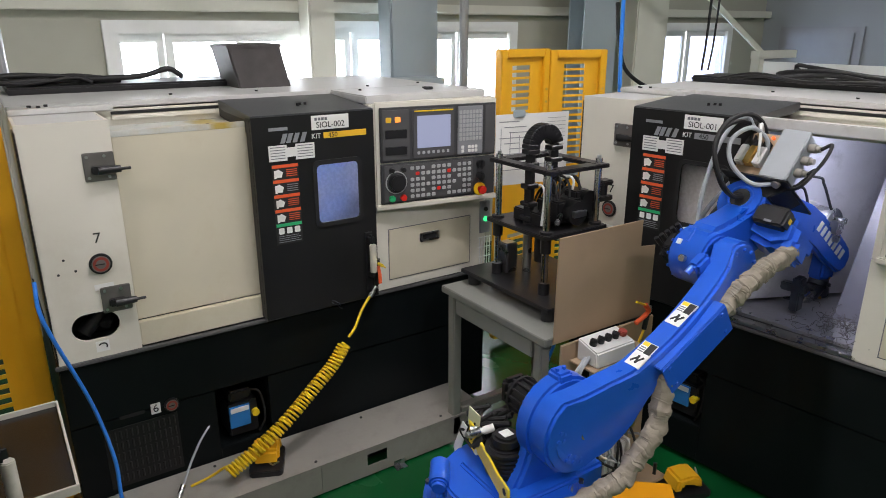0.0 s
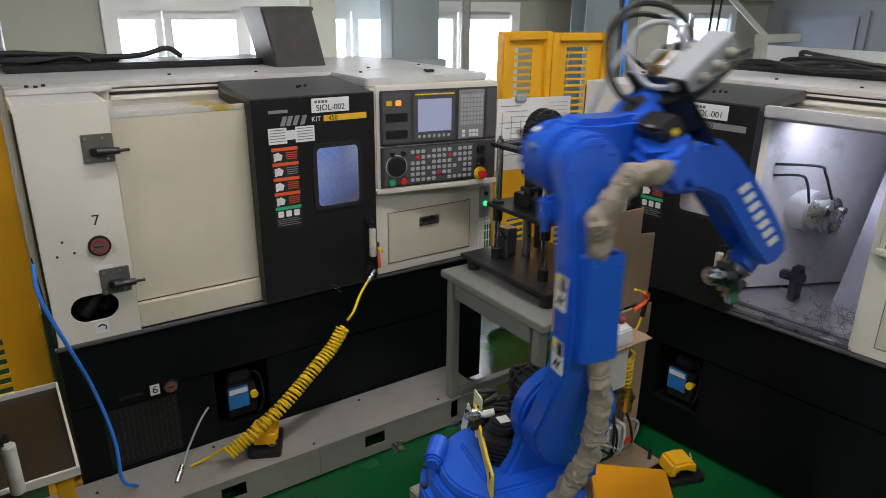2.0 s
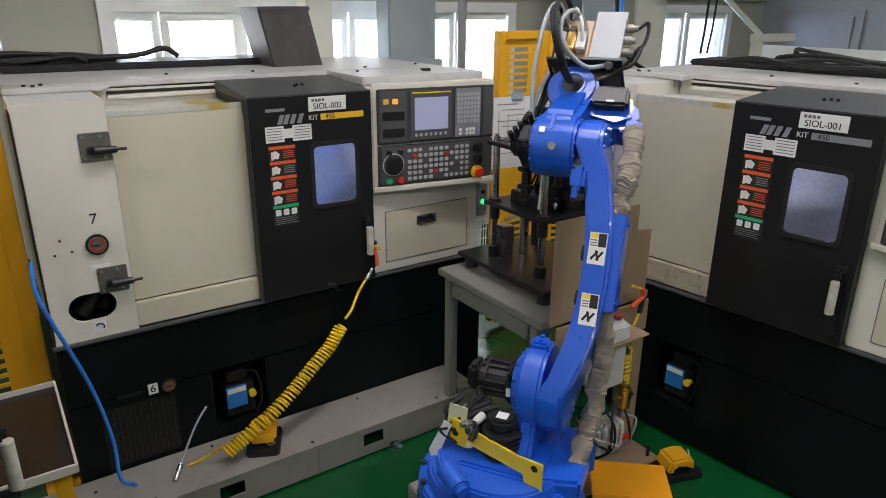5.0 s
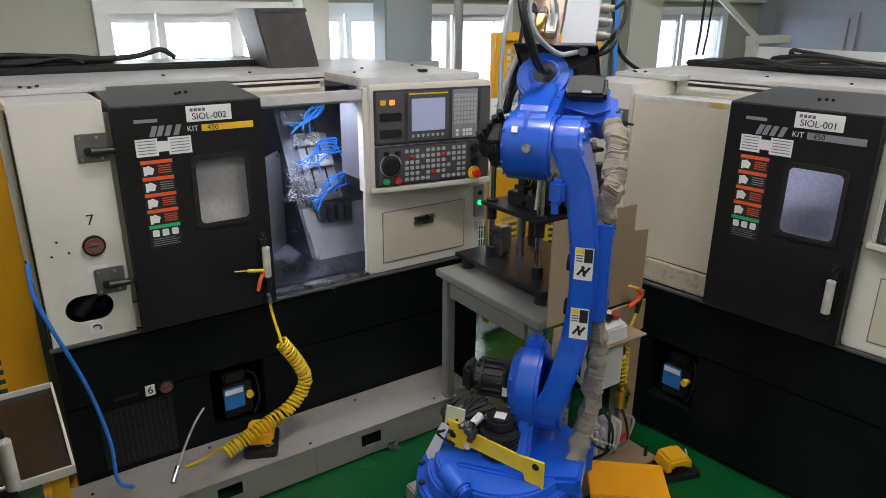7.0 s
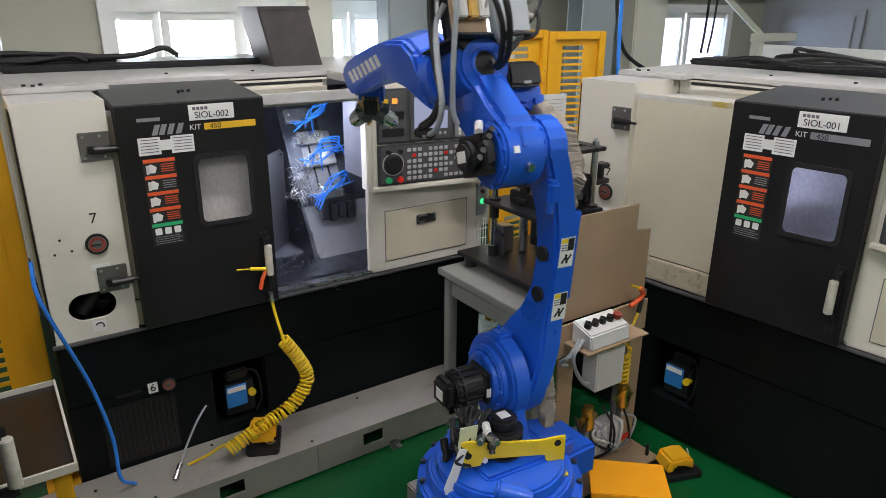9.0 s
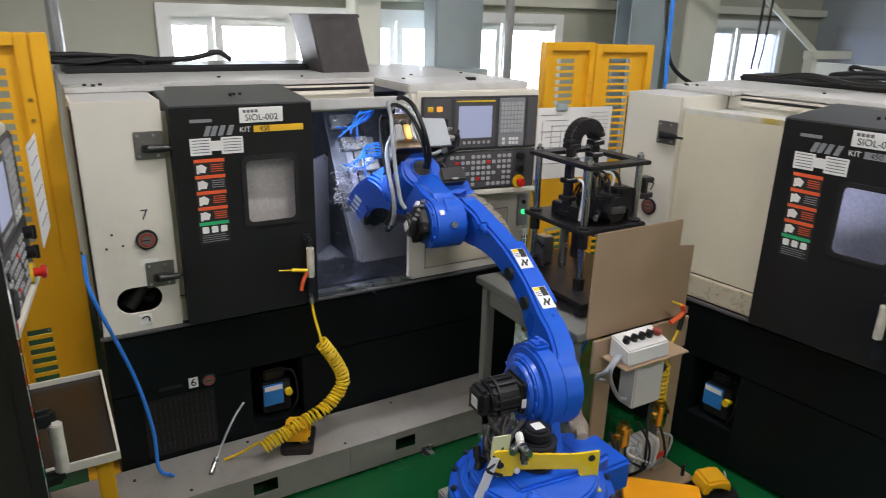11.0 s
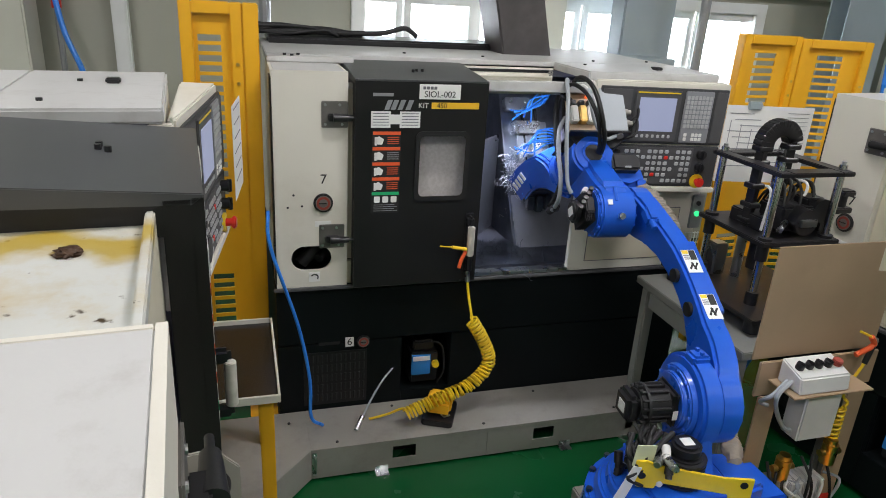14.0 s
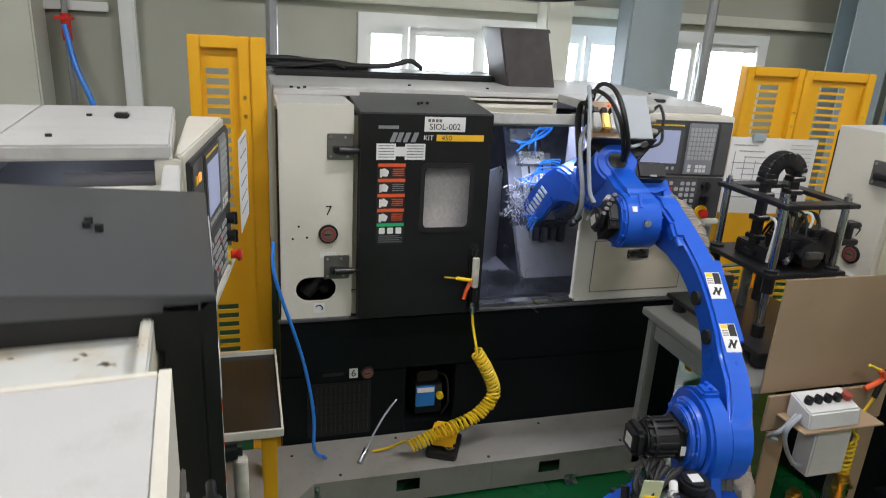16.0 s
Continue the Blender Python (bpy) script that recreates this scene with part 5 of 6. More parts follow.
for k in range(3):
    part("cable_gland", ahead(join(rod((-0.085, -0.175, 0.40 + 0.055 * k), (-0.085, -0.205, 0.40 + 0.055 * k), 0.017, seg=14), rod((-0.085, -0.205, 0.40 + 0.055 * k), (-0.085, -0.22, 0.40 + 0.055 * k), 0.012, seg=14))), M_DUCT, gb)
part("cable_gland", ahead(rod((-0.10, -0.14, 0.345), (-0.11, -0.14, 0.32), 0.016, seg=14)), M_DUCT, gb)
vb = part("valve_block", ahead(join(box(-0.08, -0.065, -0.045, 0.085, 0.345, 0.55, 0.003))), M_CARD, FORE, "pale plate carrying air valves")
for k in range(3):
    part("valve", ahead(box(-0.12, -0.08, -0.035 + 0.04 * k, 0.0 + 0.04 * k, 0.39, 0.47, 0.005)), M_BRASS if k == 1 else M_WHITEBOX, vb)
    part("valve_head", ahead(box(-0.115, -0.085, -0.031 + 0.04 * k, -0.004 + 0.04 * k, 0.47, 0.50, 0.004)), M_PLASTIC, vb)
part("status_lamp", ahead(rod((-0.08, -0.015, 0.53), (-0.09, -0.015, 0.53), 0.007, seg=10)), M_LED_R, vb)
for k, (pts, r, mat) in enumerate((
        ([(0.06, 0.02, 0.34), (0.02, 0.04, 0.48), (-0.08, 0.05, 0.575), (-0.20, 0.055, 0.56), (-0.30, 0.05, 0.46), (-0.315, 0.035, 0.34), (-0.24, 0.0, 0.25), (-0.15, -0.02, 0.225), (-0.10, -0.035, 0.25)], 0.010, M_RUBBER),
        ([(0.05, 0.04, 0.34), (0.0, 0.07, 0.47), (-0.09, 0.08, 0.555), (-0.19, 0.085, 0.53), (-0.28, 0.07, 0.43), (-0.285, 0.04, 0.32), (-0.21, 0.01, 0.245), (-0.14, -0.01, 0.23), (-0.10, -0.025, 0.255)], 0.009, M_RUBBER),
        ([(-0.08, -0.03, 0.44), (-0.13, -0.02, 0.50), (-0.20, 0.02, 0.50), (-0.24, 0.04, 0.41), (-0.20, 0.01, 0.33), (-0.13, -0.06, 0.30), (-0.10, -0.13, 0.33)], 0.009, M_GREYBOX),
        ([(-0.085, -0.22, 0.40), (-0.09, -0.245, 0.42), (-0.09, -0.22, 0.34), (-0.05, -0.12, 0.33)], 0.007, M_RUBBER),
        ([(-0.085, -0.22, 0.51), (-0.09, -0.255, 0.53), (-0.09, -0.25, 0.43), (-0.04, -0.16, 0.33)], 0.007, M_RUBBER),
        ([(-0.11, 0.07, 0.55), (-0.16, 0.10, 0.57), (-0.19, 0.12, 0.45), (-0.14, 0.13, 0.28), (-0.07, 0.12, 0.12), (-0.05, 0.10, 0.07)], 0.009, M_GREYBOX),
        ([(-0.10, 0.06, 0.47), (-0.06, 0.10, 0.55), (0.0, 0.11, 0.48), (0.02, 0.115, 0.30), (0.0, 0.12, 0.17), (0.06, 0.13, 0.10), (0.16, 0.13, 0.09)], 0.010, M_RUBBER),
        ([(-0.10, 0.04, 0.47), (-0.05, 0.085, 0.56), (0.01, 0.095, 0.49), (0.035, 0.10, 0.30), (0.01, 0.11, 0.19), (0.07, 0.12, 0.12), (0.17, 0.12, 0.10)], 0.009, M_RUBBER),
        ([(-0.02, 0.07, 0.46), (0.0, 0.10, 0.40), (-0.02, 0.125, 0.27), (-0.03, 0.135, 0.14), (0.04, 0.13, 0.07), (0.14, 0.125, 0.06)], 0.010, M_GREYBOX),
        ([(-0.12, -0.02, 0.42), (-0.16, -0.02, 0.47), (-0.15, 0.02, 0.55), (-0.09, 0.04, 0.55)], 0.006, M_FRAME))):
    part("cable_loop", ahead(tube(pts, r)), mat, FORE)
part("hose_coupling", join(rod((0.22, 0.115, 0.105), (0.34, 0.105, 0.125), 0.018, w=0.003)), M_RUBBER, FORE)

# double gripper on the wrist
WRIST = part("gripper", join(box(-0.055, 0.055, -0.040, 0.040, -0.11, 0.02, 0.014), rod((0, -0.044, 0), (0, 0.044, 0), 0.052, w=0.006)), M_BLUE, ROBOT, "blue wrist with a steel double gripper and brass fittings")
part("flange", join(rod((0, 0, -0.11), (0, 0, -0.135), 0.046, w=0.004), box(-0.075, 0.075, -0.03, 0.03, -0.155, -0.135, 0.004)), M_DSTEEL, WRIST)
for s in (-1, 1):
    mm = pose(0, 0, -0.15, 0, 55 * s, 0)
    jb = part("gripper_body", join(rod((0, 0, 0), (0, 0, -0.06), 0.040, w=0.005, m=mm)), M_DSTEEL, WRIST)
    for k in range(3):
        a = 2 * math.pi * k / 3
        part("jaw", box(0.012, 0.038, -0.010, 0.010, -0.10, -0.055, 0.003, 2, mm @ pose(0, 0, 0, 0, 0, math.degrees(a))), M_STEEL, jb)
    for k in (-1, 1):
        part("fitting", rod((0.045, 0.02 * k, -0.02), (0.07, 0.02 * k, -0.02), 0.007, seg=8, m=mm), M_BRASS, jb)
    part("workpiece", join(rod((0, 0, -0.07), (0, 0, -0.115), 0.032, w=0.004, m=mm), rod((0, 0, -0.11), (0, 0, -0.125), 0.018, w=0.003, m=mm)), M_CHROME, WRIST, "turned steel workpiece")
for k in range(4):
    part("brass_fitting", rod((-0.03 + 0.02 * k, 0.042, -0.13), (-0.03 + 0.02 * k, 0.047, -0.07), 0.007, seg=10), M_BRASS, WRIST)
part("sensor_block", join(box(-0.03, 0.03, 0.040, 0.062, -0.15, -0.08, 0.006)), M_PLASTIC, WRIST)


def sleeve(n, length, r=0.034):
    """A crumpled cloth hose along z with rounded ends."""
    rn = random.Random(n)
    pts = [(rn.uniform(-0.003, 0.003), rn.uniform(-0.003, 0.003), -0.02 + (length + 0.04) * k / 8) for k in range(9)]
    ripple = [rn.uniform(0.94, 1.06) for _ in range(200)]
    bm = tube(pts, r, 16, 6, lambda i, k: r * ripple[i] * min(1, 0.55 + 0.15 * min(i, k - 1 - i)))
    for v in bm.verts:
        v.co += 0.012 * Vector((noise.noise(v.co * 26), noise.noise(v.co * 26 + Vector((5, 0, 0))), noise.noise(v.co * 40 + Vector((0, 7, n)))))
    return bm


LEN_LO, LEN_UP = 0.206, 0.151
HOSE_LO = [part("hose_sleeve", sleeve(1 + k, LEN_LO), M_SLEEVE, ROBOT, "beige cloth-sleeved cable hose") for k in range(3)]
HOSE_UP = [part("hose_sleeve", sleeve(5 + k, LEN_UP), M_SLEEVE, ROBOT, "beige cloth-sleeved cable hose") for k in range(3)]

# ---- table with the turning fixture ----
def table():
    ob = thing("machine_table", "grey painted steel work table on adjustable feet", "table")
    part("tabletop", box(1.895, 2.56, -0.985, -0.22, 0.835, 0.87, 0.004), M_TABLE, ob)
    for x, y in ((1.93, -0.93), (2.50, -0.93), (1.93, -0.29), (2.50, -0.29)):
        lg = part("leg", box(x - 0.025, x + 0.025, y - 0.025, y + 0.025, 0.05, 0.83, 0.005), M_TABLE, ob)
        part("foot", join(rod((x, y, 0), (x, y, 0.02), 0.045), rod((x, y, 0.02), (x, y, 0.06), 0.012)), M_STEEL, lg)
    for b in ((1.965, 2.465, -0.955, -0.905, 0.15, 0.2), (1.965, 2.465, -0.315, -0.265, 0.15, 0.2), (1.905, 1.955, -0.89, -0.33, 0.75, 0.83), (2.475, 2.525, -0.89, -0.33, 0.75, 0.83)):
        part("rail", box(*b), M_TABLE, ob)
    return ob


table()


def part_fixture():
    ob = thing("turning_station", "black and steel part-turning station with guide posts and drag chain", "machine fixture")
    part("base_plate", box(2.00, 2.50, -0.88, -0.24, 0.925, 0.945, 0.003), M_PLASTIC, ob)
    for x, y in ((2.05, -0.29), (2.45, -0.29), (2.05, -0.83), (2.45, -0.83)):
        part("spacer", rod((x, y, 0.87), (x, y, 0.925), 0.032), M_PLASTIC, ob)
    part("top_plate", join(box(2.08, 2.14, -0.77, -0.35, 1.495, 1.513, 0.003), box(2.38, 2.44, -0.77, -0.35, 1.495, 1.513, 0.003), box(2.14, 2.38, -0.77, -0.70, 1.495, 1.513, 0.003), box(2.14, 2.38, -0.42, -0.35, 1.495, 1.513, 0.003)), M_PLASTIC, ob)
    for x, y in ((2.11, -0.73), (2.11, -0.39), (2.41, -0.73), (2.41, -0.39)):
        po = part("guide_post", rod((x, y, 0.945), (x, y, 1.535), 0.016), M_CHROME, ob, "polished steel guide post")
        part("collar", rod((x, y, 0.945), (x, y, 1.0), 0.026), M_PLASTIC, po)
        part("collar", rod((x, y, 1.205), (x, y, 1.24), 0.030), M_PLASTIC, po)
        part("collar", rod((x, y, 1.14), (x, y, 1.208), 0.024), M_PLASTIC, po)
        part("post_bolt", rod((x, y, 1.535), (x, y, 1.548), 0.01, seg=6), M_STEEL, po)
    part("carriage", join(box(2.07, 2.45, -0.77, -0.35, 1.208, 1.228, 0.003), box(2.15, 2.35, -0.65, -0.45, 1.226, 1.29, 0.006), rod((2.2, -0.6, 1.05), (2.2, -0.6, 1.21), 0.03), rod((2.3, -0.5, 1.08), (2.3, -0.5, 1.21), 0.025)), M_PLASTIC, ob)
    part("cylinder", join(rod((2.25, -0.45, 0.945), (2.25, -0.45, 1.20), 0.022), box(2.13, 2.2, -0.44, -0.37, 0.95, 1.1, 0.006)), M_STEEL, ob)
    part("gripper_head", join(box(2.2, 2.36, -0.70, -0.56, 1.25, 1.35, 0.008), rod((2.28, -0.75, 1.30), (2.28, -0.56, 1.30), 0.055), box(2.33, 2.42, -0.68, -0.6, 1.30, 1.38, 0.006), rod((2.40, -0.70, 1.33), (2.40, -0.56, 1.33), 0.05)), M_PLASTIC, ob)
    part("clamp_jaw", join(box(2.24, 2.32, -0.765, -0.745, 1.285, 1.315, 0.003), rod((2.16, -0.74, 1.27), (2.22, -0.70, 1.29), 0.012)), M_STEEL, ob)
    rn = random.Random(3)
    for k in range(9):
        part("air_line", tube([(2.15 + 0.03 * k, -0.6 + rn.uniform(-0.1, 0.1), 1.24), (2.17 + 0.03 * k, -0.64, 1.35 + rn.uniform(0, 0.09)), (2.22 + 0.028 * k, -0.52, 1.36 + rn.uniform(0, 0.06)), (2.25 + 0.025 * k, -0.43, 1.23)], 0.006), M_RUBBER if k % 6 else M_FRAME, ob)
    pts = [(2.16, -0.55, 1.22), (2.16, -0.55, 1.36), (2.16, -0.55, 1.54)] + [(2.16 + 0.07 - 0.07 * math.cos(a), -0.55, 1.58 + 0.07 * math.sin(a)) for a in (0.2, 0.6, 1.0, 1.4, 1.8, 2.2, 2.6, 3.0)] + [(2.30, -0.55, 1.48), (2.30, -0.55, 1.30)]
    line = spline(pts, 4)
    ch = part("drag_chain", tube(pts, 0.024, 4, 4), M_PLASTIC, ob, "black plastic drag chain loop")
    for i in range(1, len(line) - 1, 2):
        d = (line[i + 1] - line[i - 1]).normalized()
        qn = d.to_track_quat("Z", "Y").to_matrix().to_4x4()
        part("chain_link", box(-0.027, 0.027, -0.034, 0.034, -0.011, 0.011, 0.004, 1, Matrix.Translation(line[i]) @ qn), M_PLASTIC, ch)
    part("stop_arm", join(box(2.46, 2.60, -0.66, -0.60, 1.30, 1.325, 0.004), rod((2.56, -0.63, 1.325), (2.56, -0.63, 1.38), 0.02), box(2.53, 2.60, -0.66, -0.60, 1.375, 1.40, 0.006), box(2.44, 2.47, -0.66, -0.60, 1.1, 1.35, 0.004)), M_PLASTIC, ob)


part_fixture()

single("guard_plate", prism([(1.93, 0.845), (2.52, 0.845), (2.52, 1.175), (2.425, 1.185), (2.425, 1.305), (1.935, 1.305)], -0.997, -0.990, "y", 0.0015), M_CARD, "plain brown-grey steel guard plate with a stepped corner", "plate")


def stand():
    ob = thing("valve_stand", "beige steel stand carrying a switch box and air valves", "stand", pose(-0.035, 0, 0.0))
    part("upper_panel", join(box(1.98, 2.55, -1.030, -1.018, 0.70, 0.85, 0.003), box(2.02, 2.04, -1.018, -0.99, 0.80, 0.83), box(2.45, 2.47, -1.018, -0.99, 0.80, 0.83)), M_CARD, ob)
    part("post", box(2.0, 2.09, -1.04, -1.03, 0.06, 0.7, 0.002), M_CARD, ob)
    part("post", box(2.44, 2.53, -1.04, -1.03, 0.06, 0.7, 0.002), M_CARD, ob)
    part("foot_plate", join(box(1.96, 2.60, -1.16, -0.93, 0.035, 0.05, 0.003), box(1.99, 2.12, -1.04, -1.03, 0.05, 0.2, 0.002)), M_CARD, ob)
    for x, y in ((2.0, -1.12), (2.56, -1.12), (2.56, -0.97)):
        part("levelling_foot", join(rod((x, y, 0), (x, y, 0.015), 0.035), rod((x, y, 0.015), (x, y, 0.11), 0.009)), M_PLASTIC, ob)
    part("shelf", box(2.03, 2.40, -1.17, -1.03, 0.766, 0.774, 0.002), M_CARD, ob)
    sw = part("switch_box", prism([(-1.16, 0.775), (-1.04, 0.775), (-1.04, 0.872), (-1.15, 0.84)], 2.06, 2.29, "x", 0.006), M_WHITEBOX, ob, "light grey switch box with knobs")
    for k in range(5):
        x = 2.088 + 0.043 * k
        y, z = -1.10, 0.857
        part("knob" if k < 4 else "red_button", join(rod((x, y, z - 0.002), (x, y - 0.006, z + 0.022), 0.016 if k < 4 else 0.019, w=0.002), box(x - 0.004, x + 0.004, y - 0.025, y + 0.012, z + 0.018, z + 0.028)) if k < 4 else rod((x, y, z), (x, y - 0.006, z + 0.022), 0.019, w=0.003), M_PLASTIC if k < 4 else M_GAUGE, sw)
    part("junction_box", box(2.15, 2.32, -1.12, -1.03, 0.53, 0.765, 0.006), M_WHITEBOX, ob)
    for a, b in (((2.06, -1.11, 0.81), (2.15, -1.08, 0.56)), ((2.06, -1.09, 0.80), (2.05, -1.04, 0.66))):
        part("conduit", tube([a, (a[0] - 0.07, a[1] - 0.02, a[2] - 0.04), ((a[0] + b[0]) / 2 - 0.08, a[1], (a[2] + b[2]) / 2), (b[0] - 0.04, b[1], b[2] + 0.02), b], 0.0085), M_GREYBOX, ob)
    for x, z in ((2.14, 0.40), (2.36, 0.44)):
        part("regulator", join(rod((x, -1.10, z - 0.05), (x, -1.10, z + 0.04), 0.03), rod((x, -1.10, z + 0.04), (x, -1.10, z + 0.06), 0.022), rod((x - 0.05, -1.1, z), (x + 0.05, -1.1, z), 0.014)), M_BRASS, ob, "brass air regulator")
    part("valve_bank", join(*[box(2.18 + 0.035 * k, 2.21 + 0.035 * k, -1.13, -1.04, 0.2, 0.33, 0.004) for k in range(5)]), M_WHITEBOX, ob)
    rn = random.Random(11)
    for k in range(12):
        x = 2.08 + 0.028 * k
        part("air_line", tube([(x, -1.08, 0.42 - 0.1 * (k % 2)), (x + rn.uniform(-0.08, 0.08), -1.14, 0.32), (x + rn.uniform(-0.1, 0.1), -1.13, 0.2), (x + rn.uniform(-0.05, 0.05), -1.06, 0.12)], 0.006), (M_RUBBER, M_FRAME, M_RUBBER, M_GREYBOX)[k % 4], ob)
    part("red_tag", box(2.32, 2.37, -1.15, -1.14, 0.24, 0.27, 0.004), M_RED, ob)


stand()


def yellow_panel(name, label, w, h, z0, slots, m):
    """A louvred sheet-steel door leaf in its frame, x across, facing -y."""
    ob = thing(name, label, "fence", m, group="yellow fence doors")
    sl0, sl1 = 0.27 * w, 0.64 * w
    bms = [box(0, w, 0, 0.004, z0, h, 0)]
    part("frame", join(box(0, 0.05, -0.03, 0.03, z0, h, 0.004), box(w - 0.05, w, -0.03, 0.03, z0, h, 0.004), box(0.05, w - 0.05, -0.03, 0.03, h - 0.05, h, 0.004), box(0.05, w - 0.05, -0.03, 0.03, z0, z0 + 0.05, 0.004)), M_YELLOW, ob)
    zs = sorted(slots)
    rows, z = [], z0 + 0.05
    for s in zs:
        rows.append(box(0.05, w - 0.05, -0.004, 0.004, z, s, 0))
        z = s + 0.027
    rows.append(box(0.05, w - 0.05, -0.004, 0.004, z, h - 0.05, 0))
    for s in zs:
        rows.append(box(0.05, sl0, -0.004, 0.004, s, s + 0.027, 0))
        rows.append(box(sl1, w - 0.05, -0.004, 0.004, s, s + 0.027, 0))
    part("leaf", join(*rows), M_YELLOW, ob)
    for zz in (h - 0.25, h - 0.33, z0 + 0.4):
        part("bolt", rod((w - 0.025, -0.034, zz), (w - 0.025, -0.028, zz), 0.008, seg=8), M_BRASS, ob)


S1 = [1.84 - 0.042 * k for k in range(18)] + [0.75 - 0.045 * k for k in range(9)]
yellow_panel("fence_door", "yellow louvred steel fence door standing open behind the table", 0.42, 1.965, 0.05, S1, pose(2.80, 0.50, 0, 0, 0, 4))
yellow_panel("fence_door", "yellow louvred steel fence door standing open behind the table", 0.42, 1.955, 0.05, S1, pose(3.225, 0.52, 0, 0, 0, -14))
yellow_panel("fence_door", "yellow louvred steel fence panel beside the machine end", 0.25, 2.0, 0.06, S1, pose(-0.125, 0.30, 0, 0, 0, 0))
single("fence_post", join(box(0.125, 0.19, 0.26, 0.34, 0.0, 2.0, 0.005), box(0.08, 0.23, 0.22, 0.38, 0.0, 0.012, 0.002)), M_YELLOW, "yellow square steel fence post bolted to the floor", "post")

# drip tray and its stand
def drip_tray():
    ob = thing("drip_tray", "black oily tray with a worn cream rim on yellow legs", "tray")
    part("pan", box(-0.10, 0.18, -0.76, -0.18, 0.735, 0.742, 0), M_TRAY, ob)
    part("rim", join(box(0.18, 0.188, -0.77, -0.17, 0.730, 0.762, 0.002), box(-0.11, 0.18, -0.77, -0.762, 0.730, 0.762, 0.002), box(-0.11, 0.18, -0.178, -0.17, 0.735, 0.762, 0.002)), M_CREAM, ob)
    for x, y in ((0.14, -0.21), (0.14, -0.7)):
        part("leg", box(x - 0.025, x + 0.025, y - 0.025, y + 0.025, 0, 0.735, 0.004), M_YELLOW, ob)


drip_tray()

# cable duct in front of the machine
def duct():
    ob = thing("cable_duct", "beige-grey sheet-metal floor duct with cut-out windows", "duct")
    for x0, x1, h0, h1 in ((0.33, 1.16, 0.70, 0.81), (1.162, 2.1, 1.40, 1.51)):
        part("front_sheet", holed_plate([(x0, 0.012), (x1, 0.012), (x1, 0.165), (x0, 0.165)], [(h0, 0.065), (h1, 0.065), (h1, 0.13), (h0, 0.13)], -0.315, -0.31), M_DUCT, ob)
    part("lid", join(prism([(-0.318, 0.155), (-0.318, 0.168), (-0.01, 0.168), (-0.01, 0.16), (-0.31, 0.16)], 0.33, 2.1, "x")), M_DUCT, ob)
    part("corner_lid", prism([(0.33, -0.318), (0.33, -0.01), (-0.1, -0.01), (-0.1, -0.9), (0.12, -0.9), (0.12, -0.55)], 0.155, 0.168, "z", 0.002), M_DUCT, ob)
    part("corner_sheet", prism([(0.33, -0.316), (0.12, -0.548), (0.12, -0.9), (0.11, -0.9), (0.11, -0.54), (0.32, -0.31)], 0.012, 0.155, "z"), M_DUCT, ob)
    part("end_sheet", box(2.095, 2.1, -0.31, -0.01, 0.012, 0.16, 0), M_DUCT, ob)
    part("inner_cable", join(tube([(0.4, -0.2, 0.05), (1.0, -0.22, 0.06), (1.6, -0.2, 0.05), (2.0, -0.2, 0.05)], 0.02), tube([(0.4, -0.14, 0.04), (1.2, -0.16, 0.06), (2.0, -0.14, 0.05)], 0.02)), M_RUBBER, ob)
    part("hinge", join(box(0.335, 0.355, -0.32, -0.313, 0.03, 0.15, 0.002), rod((0.345, -0.323, 0.045), (0.345, -0.323, 0.135), 0.005)), M_STEEL, ob)
    for x in (0.62, 1.545):
        part("floor_clip", join(box(x, x + 0.06, -0.35, -0.315, 0.0, 0.006, 0.001), box(x, x + 0.06, -0.32, -0.315, 0.006, 0.035, 0.001)), M_STEEL, ob)
    for x, y in ((0.45, -0.28), (0.75, -0.05), (1.15, -0.28), (1.5, -0.06), (1.85, -0.28), (0.25, -0.1)):
        part("screw", rod((x, y, 0.168), (x, y, 0.172), 0.007, seg=8), M_PLASTIC, ob)


duct()


def pedal(name, m, label):
    ob = thing(name, label, "foot switch", m)
    part("foot_plate", prism(round_rect(0, 0, 0.075, 0.10, 0.02), 0.0, 0.03, "z", 0.004), M_PLASTIC, ob)
    part("cover", prism([(-0.06, 0.035), (-0.05, 0.10), (-0.01, 0.115), (0.07, 0.105), (0.09, 0.04), (0.05, 0.035), (0.045, 0.07), (-0.03, 0.06)], -0.06, 0.06, "x", 0.012), M_YELLOW, ob)
    part("pedal_wire", tube([(0, -0.02, 0.035), (0.03, -0.08, 0.05), (0.06, -0.09, 0.07)], 0.004), M_STEEL, ob)


pedal("foot_switch", pose(0.96, -0.17, 0.168, 0, 0, -25), "yellow hooded foot switch on the duct lid")
pedal("foot_switch", pose(2.60, -1.24, 0, 0, 0, 70), "yellow hooded foot switch on the floor")
single("floor_cover", prism([(2.06, -1.16), (2.30, -1.37), (2.15, -1.54), (1.91, -1.33)], 0.215, 0.245, "z", 0.003), M_ORANGE, "flat orange painted cover plate beside the robot", "cover plate")
single("cover_support", prism([(2.07, -1.22), (2.25, -1.38), (2.17, -1.48), (1.99, -1.32)], 0.0, 0.215, "z", 0.003), M_DUCT, "grey box under the orange cover plate", "box")

# air hoses on the machine front
plain_pipe("air_hose", [(0.19, -0.06, 1.2), (0.195, -0.1, 1.05), (0.30, -0.1, 0.68), (0.345, -0.14, 0.42), (0.345, -0.18, 0.25), (0.40, -0.15, 0.175)], 0.0078, M_BLUEHOSE, "blue air hose hanging down the machine front", "hose")
